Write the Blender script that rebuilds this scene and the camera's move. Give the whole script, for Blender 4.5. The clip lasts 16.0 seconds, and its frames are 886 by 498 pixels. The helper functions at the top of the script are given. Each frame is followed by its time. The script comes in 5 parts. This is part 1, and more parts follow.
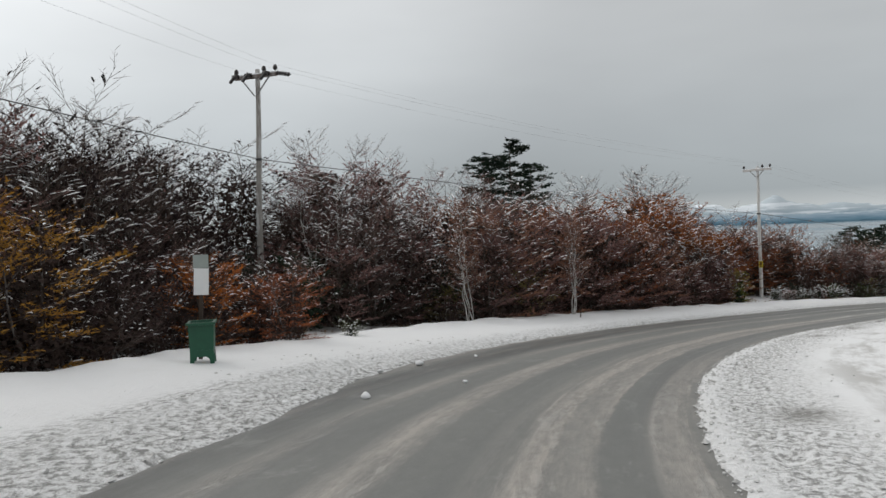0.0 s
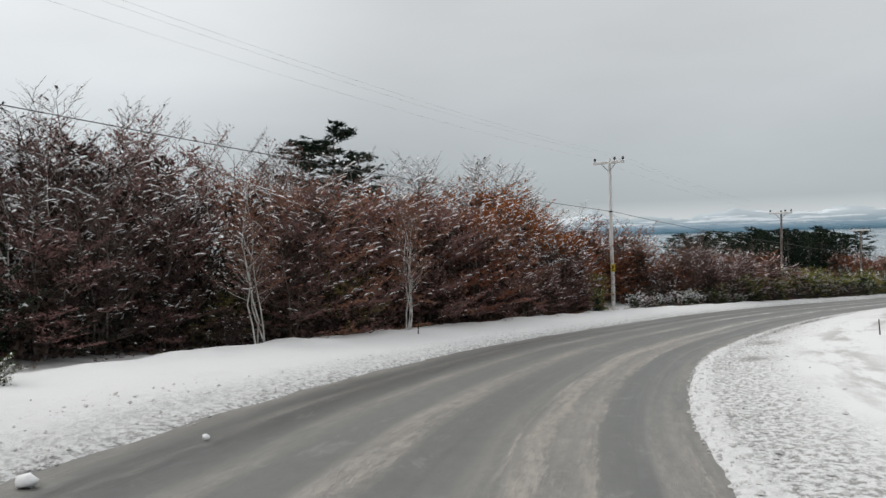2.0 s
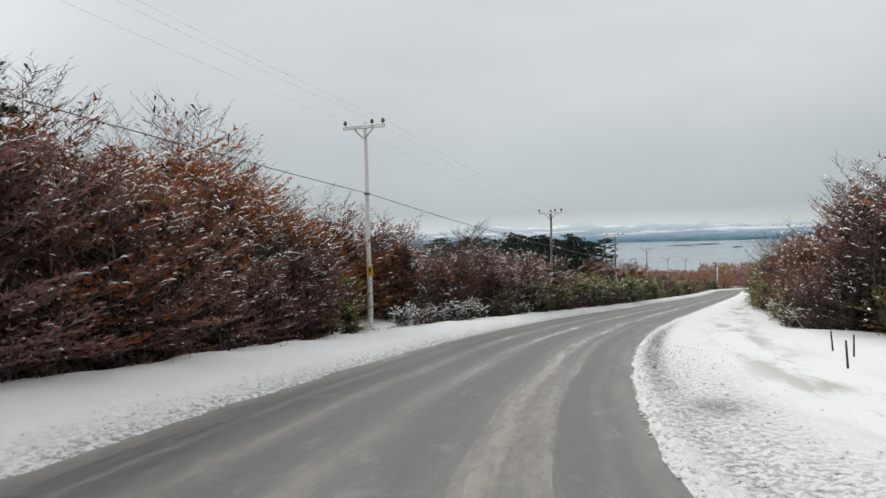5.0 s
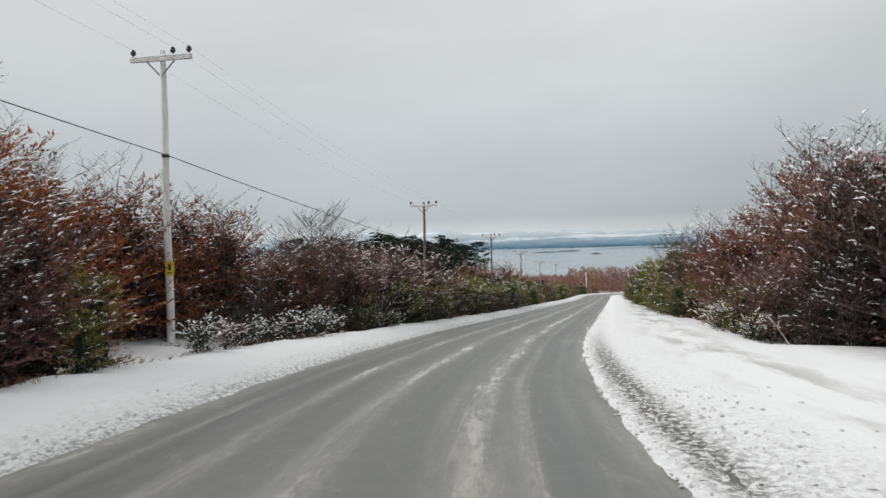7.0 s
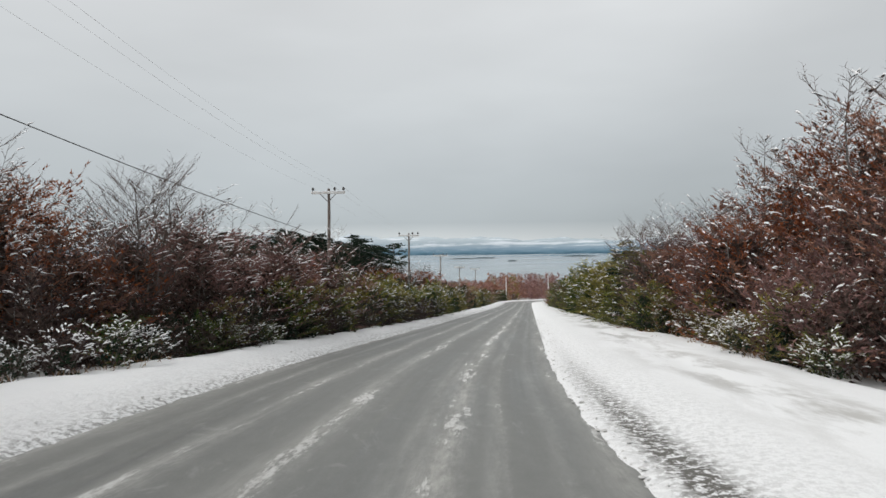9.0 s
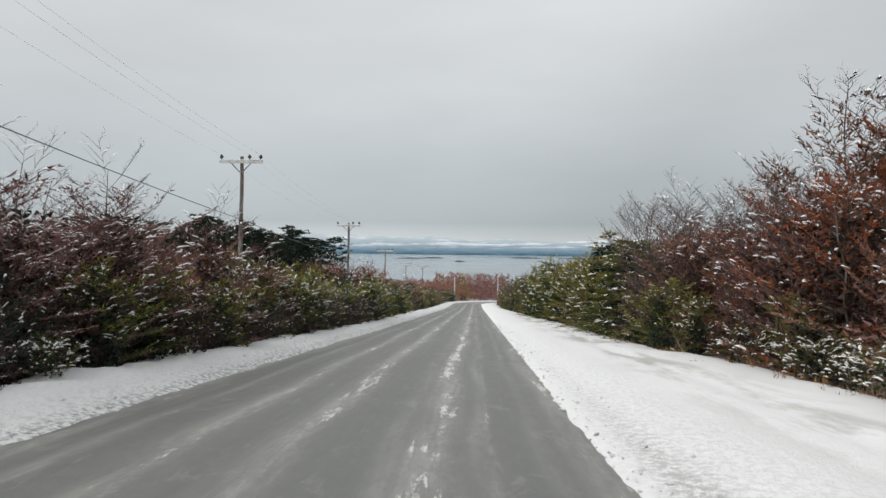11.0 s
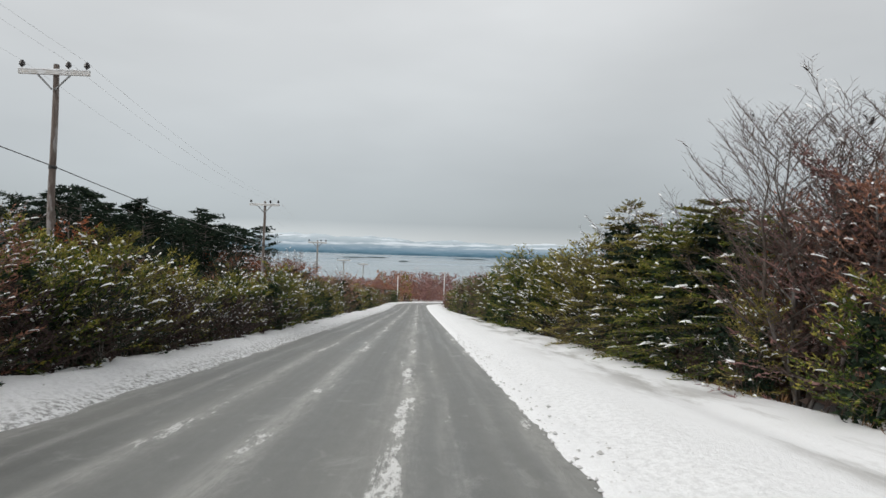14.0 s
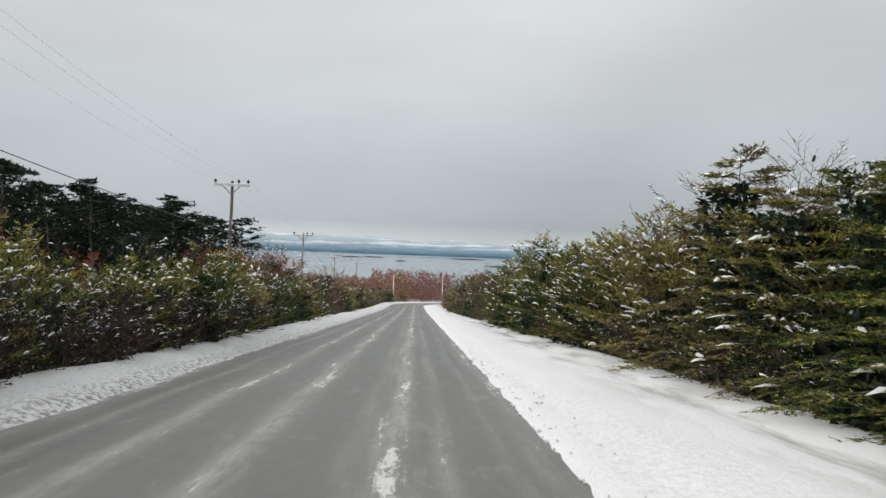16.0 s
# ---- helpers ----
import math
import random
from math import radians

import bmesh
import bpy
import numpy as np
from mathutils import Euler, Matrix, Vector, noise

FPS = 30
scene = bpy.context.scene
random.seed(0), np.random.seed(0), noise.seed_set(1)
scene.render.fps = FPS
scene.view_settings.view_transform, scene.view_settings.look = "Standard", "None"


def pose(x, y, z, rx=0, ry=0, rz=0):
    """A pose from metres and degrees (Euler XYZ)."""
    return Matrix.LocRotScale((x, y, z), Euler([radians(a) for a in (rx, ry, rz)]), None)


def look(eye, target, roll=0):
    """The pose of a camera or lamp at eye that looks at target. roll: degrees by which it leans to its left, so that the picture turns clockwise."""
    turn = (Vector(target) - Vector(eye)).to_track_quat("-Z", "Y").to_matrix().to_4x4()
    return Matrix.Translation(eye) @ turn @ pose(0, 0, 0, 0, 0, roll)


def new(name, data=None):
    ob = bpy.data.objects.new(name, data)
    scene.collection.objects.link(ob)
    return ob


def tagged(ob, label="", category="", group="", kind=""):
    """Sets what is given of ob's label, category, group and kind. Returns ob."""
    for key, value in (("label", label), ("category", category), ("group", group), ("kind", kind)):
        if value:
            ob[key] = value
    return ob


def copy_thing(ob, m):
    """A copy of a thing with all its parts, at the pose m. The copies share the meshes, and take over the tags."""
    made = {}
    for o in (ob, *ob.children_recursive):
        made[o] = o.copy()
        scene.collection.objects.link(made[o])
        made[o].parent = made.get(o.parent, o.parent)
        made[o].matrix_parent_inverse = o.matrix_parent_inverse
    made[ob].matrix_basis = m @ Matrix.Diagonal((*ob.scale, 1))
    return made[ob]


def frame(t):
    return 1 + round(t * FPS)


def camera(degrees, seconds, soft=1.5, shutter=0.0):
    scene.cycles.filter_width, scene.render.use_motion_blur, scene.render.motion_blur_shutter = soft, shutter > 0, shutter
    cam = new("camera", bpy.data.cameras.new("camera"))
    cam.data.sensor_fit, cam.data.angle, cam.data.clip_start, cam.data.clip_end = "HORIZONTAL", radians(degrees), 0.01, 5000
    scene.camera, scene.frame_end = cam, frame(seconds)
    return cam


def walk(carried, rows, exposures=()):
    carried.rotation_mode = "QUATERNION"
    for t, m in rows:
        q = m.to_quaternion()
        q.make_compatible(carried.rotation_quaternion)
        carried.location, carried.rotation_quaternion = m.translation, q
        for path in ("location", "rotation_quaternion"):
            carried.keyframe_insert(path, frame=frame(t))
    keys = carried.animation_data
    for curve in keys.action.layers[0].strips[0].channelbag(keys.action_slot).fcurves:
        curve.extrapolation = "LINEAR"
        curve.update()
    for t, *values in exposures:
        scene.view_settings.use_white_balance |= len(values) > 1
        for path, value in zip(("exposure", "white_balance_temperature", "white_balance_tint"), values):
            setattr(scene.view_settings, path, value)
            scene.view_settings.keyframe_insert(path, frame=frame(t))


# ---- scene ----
cam = camera(60.3, 16.0, soft=1.5)
METRES, EYE, TILT, LEAN, TURN = 75.0, 1.5, -1.8, 1.0, 0.0
ROWS = [
    (0.0, 0.0, 0.0, 0.0, 0.01, 0.45, 1.3),
    (0.5, 0.0024, 0.031, -0.0018, -3.48, 0.38, 0.89),
    (1.0, 0.0063, 0.0609, -0.0036, -6.71, 0.52, 0.8),
    (1.5, 0.0116, 0.0911, -0.0054, -9.74, 0.68, 0.98),
    (2.0, 0.019, 0.1207, -0.007, -12.53, 0.92, 1.19),
    (2.5, 0.0274, 0.1495, -0.0084, -15.54, 1.11, 1.31),
    (3.0, 0.0379, 0.179, -0.01, -18.63, 1.08, 1.31),
    (3.5, 0.0495, 0.2068, -0.0113, -21.84, 1.2, 1.28),
    (4.0, 0.0632, 0.2349, -0.0128, -25.1, 1.36, 1.35),
    (6.5, 0.1559, 0.3773, -0.0202, -38.46, 1.65, 1.98),
    (7.0, 0.1769, 0.4015, -0.0214, -40.79, 1.75, 1.94),
    (7.5, 0.1967, 0.4229, -0.0224, -42.78, 1.81, 1.8),
    (8.0, 0.2183, 0.4452, -0.0234, -44.55, 1.84, 1.76),
    (8.5, 0.2401, 0.4673, -0.0244, -45.84, 1.89, 1.54),
    (9.0, 0.2625, 0.4892, -0.0253, -47.02, 2.01, 1.23),
    (11.5, 0.3817, 0.5931, -0.0297, -51.81, 2.02, -0.2),
    (12.0, 0.4055, 0.6123, -0.0306, -52.54, 2.16, -0.41),
    (12.5, 0.428, 0.6296, -0.0315, -53.33, 2.16, -0.5),
    (13.0, 0.4521, 0.6478, -0.0324, -54.13, 2.12, -0.6),
    (13.5, 0.4768, 0.6664, -0.0334, -54.81, 2.09, -0.73),
    (14.0, 0.5012, 0.6845, -0.0343, -55.25, 2.03, -0.99),
    (14.5, 0.526, 0.7027, -0.0353, -55.51, 2.07, -1.12),
    (15.0, 0.549, 0.7198, -0.0361, -55.64, 2.0, -1.19),
    (15.5, 0.5737, 0.7379, -0.0371, -55.55, 1.98, -1.27),
    (16.0, 0.5984, 0.7564, -0.0382, -55.47, 2.04, -1.29),
]
walk(cam, [(t, pose(0, 0, EYE, TILT, LEAN, TURN) @ pose(METRES * x, METRES * y, METRES * z, 90 + pitch, roll, yaw)) for t, x, y, z, yaw, pitch, roll in ROWS],
     exposures=[(0.0, -0.28), (0.5, -0.22), (1.5, -0.12), (3.0, 0.04), (4.0, 0.06), (9.0, 0.03), (16.0, 0.03)])

# ---- world and sun: a closed grey cloud cover, brighter towards the hidden sun ----
SUN_AZ, SUN_EL = radians(-48), radians(37)
SUN_WAY = Vector((math.sin(SUN_AZ) * math.cos(SUN_EL), math.cos(SUN_AZ) * math.cos(SUN_EL), math.sin(SUN_EL)))


class Nodes:
    """Small helper to write node trees in few lines."""

    def __init__(self, tree):
        self.tree = tree
        self.nodes = tree.nodes
        self.nodes.clear()

    def add(self, kind, values=(), **props):
        n = self.nodes.new(kind)
        for k, v in props.items():
            setattr(n, k, v)
        for key, v in dict(values).items():
            self.put(n.inputs[key], v)
        return n

    def put(self, socket, v):
        if isinstance(v, bpy.types.NodeSocket):
            self.tree.links.new(v, socket)
        else:
            socket.default_value = v

    def math(self, op, a, b=0.0, c=0.0, clamp=False):
        n = self.add("ShaderNodeMath", {0: a, 1: b, 2: c}, operation=op, use_clamp=clamp)
        return n.outputs[0]

    def ramp(self, fac, stops, mode="LINEAR"):
        n = self.add("ShaderNodeValToRGB", {0: fac})
        n.color_ramp.interpolation = mode
        el = n.color_ramp.elements
        while len(el) < len(stops):
            el.new(0.5)
        for e, (p, c) in zip(el, stops):
            e.position = p
            e.color = (c, c, c, 1) if isinstance(c, (int, float)) else (*c, 1)
        return n.outputs[0]

    def noise(self, vector, scale, detail=3.0, rough=0.55, distort=0.0):
        n = self.add("ShaderNodeTexNoise", {"Vector": vector, "Scale": scale, "Detail": detail, "Roughness": rough, "Distortion": distort})
        return n.outputs[0]

    def mix(self, fac, a, b, blend="MIX"):
        n = self.add("ShaderNodeMix", data_type="RGBA", blend_type=blend, clamp_factor=True)
        self.put(n.inputs[0], fac)
        for sock, v in ((n.inputs[6], a), (n.inputs[7], b)):
            self.put(sock, v if isinstance(v, bpy.types.NodeSocket) else (*v, 1))
        return n.outputs[2]

    def scaled(self, vector, sx, sy, sz):
        return self.add("ShaderNodeMapping", {"Vector": vector, "Scale": (sx, sy, sz)}).outputs[0]


world = bpy.data.worlds.new("overcast_sky")
scene.world = world
world.use_nodes = True
w = Nodes(world.node_tree)
coord = w.add("ShaderNodeTexCoord").outputs["Generated"]
xyz = w.add("ShaderNodeSeparateXYZ", {0: coord}).outputs
sky = w.add("ShaderNodeTexSky", sky_type="NISHITA", sun_disc=False, sun_elevation=SUN_EL, sun_rotation=SUN_AZ)
up = w.math("MAXIMUM", xyz[2], 0.0)
cloud = w.ramp(up, [(0.0, (0.627, 0.657, 0.673)), (0.012, (0.627, 0.667, 0.682)), (0.035, (0.449, 0.495, 0.522)), (0.10, (0.522, 0.561, 0.585)),
                    (0.20, (0.648, 0.677, 0.692)), (0.33, (0.711, 0.727, 0.736)), (0.6, (0.857, 0.869, 0.868)), (1.0, (0.941, 0.939, 0.936))])
toward = w.add("ShaderNodeVectorMath", {0: coord, 1: tuple(SUN_WAY)}, operation="DOT_PRODUCT").outputs["Value"]
glow = w.ramp(w.math("MULTIPLY_ADD", toward, 0.5, 0.5), [(0.0, 0.95), (0.24, 0.87), (0.35, 0.87), (0.48, 1.04), (0.57, 1.05), (0.67, 0.95), (0.76, 0.92), (0.88, 1.22), (1.0, 1.95)], "EASE")
soft_noise = w.noise(w.scaled(coord, 1.0, 1.0, 3.2), 2.2, 4.0, 0.5)
patch = w.ramp(soft_noise, [(0.3, 0.93), (0.7, 1.07)])
cover = w.mix(1.0, w.mix(1.0, cloud, glow, "MULTIPLY"), patch, "MULTIPLY")
thin = w.add("ShaderNodeVectorMath", {0: sky.outputs[0], 1: (0.08, 0.08, 0.08)}, operation="MULTIPLY").outputs[0]
seen = w.mix(0.94, thin, cover)
back = w.add("ShaderNodeBackground", {"Color": seen, "Strength": 1.0})
w.add("ShaderNodeOutputWorld", {"Surface": back.outputs[0]})

sun = new("sun", bpy.data.lights.new("sun", "SUN"))
sun.data.energy, sun.data.angle, sun.data.color = 1.10, radians(34), (1.0, 0.95, 0.88)
sun.matrix_world = look(SUN_WAY * 60, (0, 0, 0))

# ---- the road's line: x, y, z of a line on the asphalt, then a straight run and a bend to the right ----
LINE = [(-0.0695 * k, -0.9976 * k, 0.0905 * k) for k in (42, 36, 30, 24, 18, 12, 6)]
LINE += [(0.0, 0.0, 0.0), (0.69, 5.96, -0.55), (2.23, 11.75, -1.07), (4.56, 17.27, -1.57),
         (7.53, 22.48, -2.06), (10.97, 27.40, -2.53), (14.94, 31.89, -2.96), (19.16, 36.16, -3.35), (23.58, 40.21, -3.72), (28.17, 44.07, -4.09),
         (32.89, 47.78, -4.47), (37.70, 51.37, -4.85), (42.53, 54.93, -5.24), (47.35, 58.51, -5.63)]


def catmull(points, step):
    """A smooth line through points, with a point about every step metres."""
    p = np.array(points, float)
    p = np.vstack([2 * p[0] - p[1], p, 2 * p[-1] - p[-2]])
    out = []
    for i in range(1, len(p) - 2):
        n = max(2, int(np.linalg.norm(p[i + 1] - p[i]) / step))
        a = np.linspace(0, 1, n, endpoint=False)[:, None]
        out.append(0.5 * (2 * p[i] + (p[i + 1] - p[i - 1]) * a + (2 * p[i - 1] - 5 * p[i] + 4 * p[i + 1] - p[i + 2]) * a**2
                          + (3 * p[i] - 3 * p[i + 1] + p[i + 2] - p[i - 1]) * a**3))
    return np.vstack(out + [p[-2:-1]])


def full_line():
    """The line with its straight run and its bend."""
    p = [*catmull(LINE, 0.5)]
    heading, s = radians(53.46), 78.0
    x, y, z = p[-1]
    while s < 330:
        bend = 1 / 62 if 212 < s < 300 else 0.0
        slope = 0.0650 if s < 150 else max(0.050, 0.0650 - (s - 150) * 0.00025)
        heading += bend * 0.5
        x, y, z, s = x + 0.5 * math.sin(heading), y + 0.5 * math.cos(heading), z - 0.5 * slope, s + 0.5
        p.append(np.array((x, y, z)))
    return np.array(p)


ROAD = full_line()
ALONG = np.concatenate([[0], np.cumsum(np.linalg.norm(np.diff(ROAD[:, :2], axis=0), axis=1))])
ALONG -= ALONG[np.argmin(np.abs(ROAD[:, 0]) + np.abs(ROAD[:, 1]))]
SIDE = np.gradient(ROAD[:, :2], axis=0)
SIDE /= np.linalg.norm(SIDE, axis=1)[:, None]
SIDE = np.stack([-SIDE[:, 1], SIDE[:, 0]], -1)
LEFT_EDGE, RIGHT_EDGE = 4.35, -1.5
SEA = -26.0


def plan(s, u):
    """Plan position s metres along the road's line and u metres to its left."""
    x, y = np.interp(s, ALONG, ROAD[:, 0]), np.interp(s, ALONG, ROAD[:, 1])
    return x + u * np.interp(s, ALONG, SIDE[:, 0]), y + u * np.interp(s, ALONG, SIDE[:, 1])


def road_z(s, u=0.0):
    """Height of the asphalt, banked in the bend."""
    return np.interp(s, ALONG, ROAD[:, 2]) + 0.0175 * np.clip(1 - (s - 5) / 30, 0, 1) * np.clip(u, -10, 14)


def far_z(x, y):
    """Height of the land away from the road: it falls to the sea."""
    p = 0.803 * x + 0.595 * y
    z = np.where(p < 70, -0.0778 * p, -5.45 - 0.063 * (p - 70))
    return np.clip(z - 0.9, SEA - 6, 9.0)


def left_edge(s):
    """Where the asphalt ends on the left: the snow reaches further in at the bend's start."""
    return LEFT_EDGE + float(np.interp(s, [0, 8.5, 14], [-0.9, -0.85, 0.0]))


def left_hem(s):
    """Where the bushes begin on the left; they stand back from the bank in a hollow."""
    return float(np.interp(s, [0, 15, 18, 20.5, 26, 28, 33, 40, 52, 60, 72, 90, 110, 130, 260], [9.2, 9.5, 11.0, 12.4, 11.3, 9.3, 8.6, 8.2, 7.3, 6.5, 5.8, 5.4, 5.5, 6.0, 6.2]))


def left_bank(s):
    """The crest of the snow bank on the left."""
    return float(np.interp(s, [0, 12, 25, 33, 40, 52, 60, 72, 90, 110, 130, 260], [8.6, 8.6, 9.2, 8.6, 8.2, 7.3, 6.5, 5.8, 5.4, 5.5, 6.0, 6.2]))


def right_hem(s):
    """Where the bushes begin on the right (negative)."""
    return float(np.interp(s, [0, 44, 49, 52.5, 54, 57, 62, 71, 75, 80, 95, 104, 120, 160, 215, 260], [-14, -11, -8.9, -8.5, -6.0, -5.9, -6.2, -6.4, -5.7, -5.5, -5.7, -5.6, -5.1, -4.6, -4.2, -4.2]))


def smooth(a, b, v):
    q = min(1.0, max(0.0, (v - a) / (b - a)))
    return q * q * (3 - 2 * q)


def rough(s, u, scale, seed=0.0):
    return noise.noise(Vector((s * scale, u * scale, seed)))


def ground_z(s, u):
    """Height of the snow sheet beside the road, with the rim that the plough left and a ragged edge."""
    base = float(road_z(s, u))
    if u > left_edge(s) - 0.6:
        e = u - left_edge(s) + 0.13 * rough(s, u, 0.7, 3.1) + 0.08 * rough(s, u, 3.7, 5.0)
        h = -0.08 + 0.105 * smooth(-0.2, 0.25, e) + 0.10 * smooth(0.2, 1.3, e)
        churn = smooth(0.0, 0.3, e) * (1 - smooth(1.0, 2.0, e))
        h += churn * (0.06 * rough(s, u, 3.1, 1.0) + 0.06 * rough(s, u, 7.0, 2.0))
        v = u - left_bank(s)
        h += smooth(0.6, 1.6, e) * (0.028 * rough(s, u, 1.9, 21.0) + 0.022 * rough(s, u, 4.3, 22.0)) * (1.0 if s < 60 else 0.7)
        h += 0.03 * rough(s, u, 0.6, 7.0) * smooth(0.1, 0.6, e) + 0.10 * smooth(-2.2, -0.4, v) * (0.6 + rough(s, u, 0.8, 9.0))
        h += 0.10 * math.exp(-((s - 11.9) / 3.0) ** 2) * smooth(-4.5, -2.5, v)
        h += -0.30 * smooth(0.0, 1.6, v) + max(0.0, v - 3) * float(np.interp(s, [0, 20, 35, 55, 70, 120], [0.05, 0.06, 0.12, 0.10, 0.0, -0.02]))
    elif u < RIGHT_EDGE + 0.6:
        e = RIGHT_EDGE - u + (0.06 + 0.03 * (s < 45)) * rough(s, u, 0.7, 13.1) + 0.07 * rough(s, u, 3.7, 15.0)
        wide = float(np.interp(s, [0, 30, 45, 60, 110], [1.6, 1.5, 1.1, 0.7, 0.5]))
        h = -0.08 + 0.105 * smooth(-0.15, 0.2, e) + 0.09 * smooth(0.2, wide + 0.6, e)
        churn = smooth(0.0, 0.25, e) * (1 - smooth(wide, wide + 0.7, e))
        h += churn * (1.0 if s < 40 else 0.5) * (0.045 * rough(s, u, 2.6, 11.0) + 0.035 * rough(s, u, 6.0, 12.0) - 0.015)
        h += 0.04 * rough(s, u, 0.5, 17.0) * smooth(0.1, 0.6, e)
        v = right_hem(s) - u
        groove = math.exp(-((u + 4.3 + 0.3 * rough(s, 0, 0.1, 4.0)) / 0.3) ** 2) * smooth(50, 60, s)
        h -= 0.05 * groove
        h += -0.25 * smooth(-0.2, 1.2, v) - max(0.0, v - 2) * 0.02
    else:
        h = -0.08
    edge = smooth(30, 45, u) if u > 0 else smooth(14, 25, -u)
    if edge > 0:
        x, y = plan(s, u)
        return (base + h) * (1 - edge) + float(far_z(x, y)) * edge
    return base + h


# ---- materials ----
def material(name):
    m = bpy.data.materials.new(name)
    m.use_nodes = True
    n = Nodes(m.node_tree)
    return m, n


def finish(n, color, roughness=0.8, bump=None, strength=0.3, distance=0.02, metallic=0.0, spec=0.5, extra=None):
    p = n.add("ShaderNodeBsdfPrincipled", {"Base Color": color if isinstance(color, bpy.types.NodeSocket) else (*color, 1), "Roughness": roughness, "Metallic": metallic, "Specular IOR Level": spec})
    if bump is not None:
        b = n.add("ShaderNodeBump", {"Height": bump, "Strength": strength, "Distance": distance})
        n.put(p.inputs["Normal"], b.outputs[0])
    out = p.outputs[0]
    if extra is not None:
        out = n.add("ShaderNodeMixShader", {0: extra[0], 1: out, 2: extra[1]}).outputs[0]
    n.add("ShaderNodeOutputMaterial", {"Surface": out})


def streak(n, u, where, width):
    """A soft band along the road at u = where."""
    d = n.math("DIVIDE", n.math("SUBTRACT", u, where), width)
    return n.math("POWER", 2.718, n.math("MULTIPLY", n.math("MULTIPLY", d, d), -1.0))


def plate(n, u, a, b, soft):
    """A band from u = a to u = b with firm edges."""
    lo = n.math("DIVIDE", n.math("SUBTRACT", u, a), soft, clamp=True)
    return n.math("MULTIPLY", lo, n.math("DIVIDE", n.math("SUBTRACT", b, u), soft, clamp=True))


def road_material():
    m, n = material("wet_asphalt")
    uv = n.add("ShaderNodeUVMap", uv_map="plan").outputs[0]
    axis = n.add("ShaderNodeSeparateXYZ", {0: uv}).outputs
    u, s = axis[0], axis[1]
    wander = n.math("MULTIPLY_ADD", n.noise(n.scaled(uv, 0.05, 0.12, 1), 1.0, 2.0), 0.5, -0.25)
    uw = n.math("ADD", u, wander)
    long_noise = n.noise(n.scaled(uv, 2.6, 0.20, 1), 1.0, 6.0, 0.7)
    fine_noise = n.noise(n.scaled(uv, 9.0, 2.2, 1), 1.0, 6.0, 0.75)
    stripe = n.noise(n.scaled(uv, 8.0, 0.06, 1), 1.0, 3.0, 0.6)
    ragged = n.math("ADD", uw, n.math("MULTIPLY_ADD", fine_noise, 0.22, -0.11))
    early = n.ramp(n.math("DIVIDE", s, 100.0), [(0.05, 0.75), (0.22, 1.0), (0.34, 1.0), (0.48, 0.0)])
    bands = n.math("MULTIPLY", streak(n, ragged, 0.16, 0.20), 1.1)
    for where, width, power in ((1.62, 0.20, 0.98), (2.72, 0.17, 0.84), (3.6, 0.11, 0.5), (-0.34, 0.10, 0.5), (0.55, 0.12, 0.4), (4.3, 0.28, 0.75), (-1.42, 0.22, 0.7), (-0.95, 0.10, 0.3)):
        bands = n.math("ADD", bands, n.math("MULTIPLY", streak(n, ragged, where, width), power))
    jagged = n.math("ADD", n.math("ADD", u, n.math("MULTIPLY", wander, 0.4)), n.math("MULTIPLY_ADD", fine_noise, 0.14, -0.07))
    wide = n.math("MULTIPLY", n.math("MULTIPLY", n.math("SUBTRACT", plate(n, jagged, -0.46, 0.34, 0.07), n.math("MULTIPLY", streak(n, jagged, -0.03, 0.05), 0.6)), early), 0.66)
    near = n.ramp(n.math("DIVIDE", s, 100.0), [(0.15, 1.0), (0.25, 0.0)])
    wide = n.math("ADD", wide, n.math("MULTIPLY", n.math("MULTIPLY", plate(n, jagged, -1.34, -0.92, 0.07), near), 0.7))
    bend = n.ramp(n.math("DIVIDE", s, 100.0), [(0.05, 0.9), (0.19, 0.8), (0.27, 0.0)])
    wide = n.math("ADD", wide, n.math("MULTIPLY", n.math("MULTIPLY", plate(n, jagged, 1.28, 1.92, 0.12), bend), 0.55))
    ridge = n.math("ADD", streak(n, jagged, 0.36, 0.035), n.math("ADD", streak(n, jagged, -0.44, 0.03), n.math("MULTIPLY", streak(n, jagged, -1.36, 0.04), near)))
    wide = n.math("ADD", wide, n.math("MULTIPLY", n.math("MULTIPLY", ridge, n.ramp(long_noise, [(0.42, 0.0), (0.56, 1.0)])), n.math("MULTIPLY_ADD", early, 0.9, 0.2)))
    break_up = n.ramp(long_noise, [(0.36, 0.18), (0.50, 0.6), (0.64, 1.0)])
    bands = n.math("ADD", n.math("MULTIPLY", bands, break_up), n.math("MULTIPLY", wide, n.math("MULTIPLY_ADD", break_up, 0.5, 0.5)))
    bands = n.math("MULTIPLY", bands, n.ramp(fine_noise, [(0.32, 0.35), (0.62, 1.15)]))
    lumpy = n.ramp(n.noise(n.scaled(uv, 1.6, 0.30, 1), 1.0, 5.0, 0.65), [(0.44, 0.0), (0.58, 1.0)])
    cake = n.ramp(n.math("MULTIPLY", bands, lumpy), [(0.34, 0.0), (0.50, 1.0)])
    cake = n.math("MULTIPLY", cake, n.ramp(n.noise(n.scaled(uv, 14.0, 4.0, 1), 1.0, 5.0, 0.75), [(0.40, 0.10), (0.50, 1.0)]))
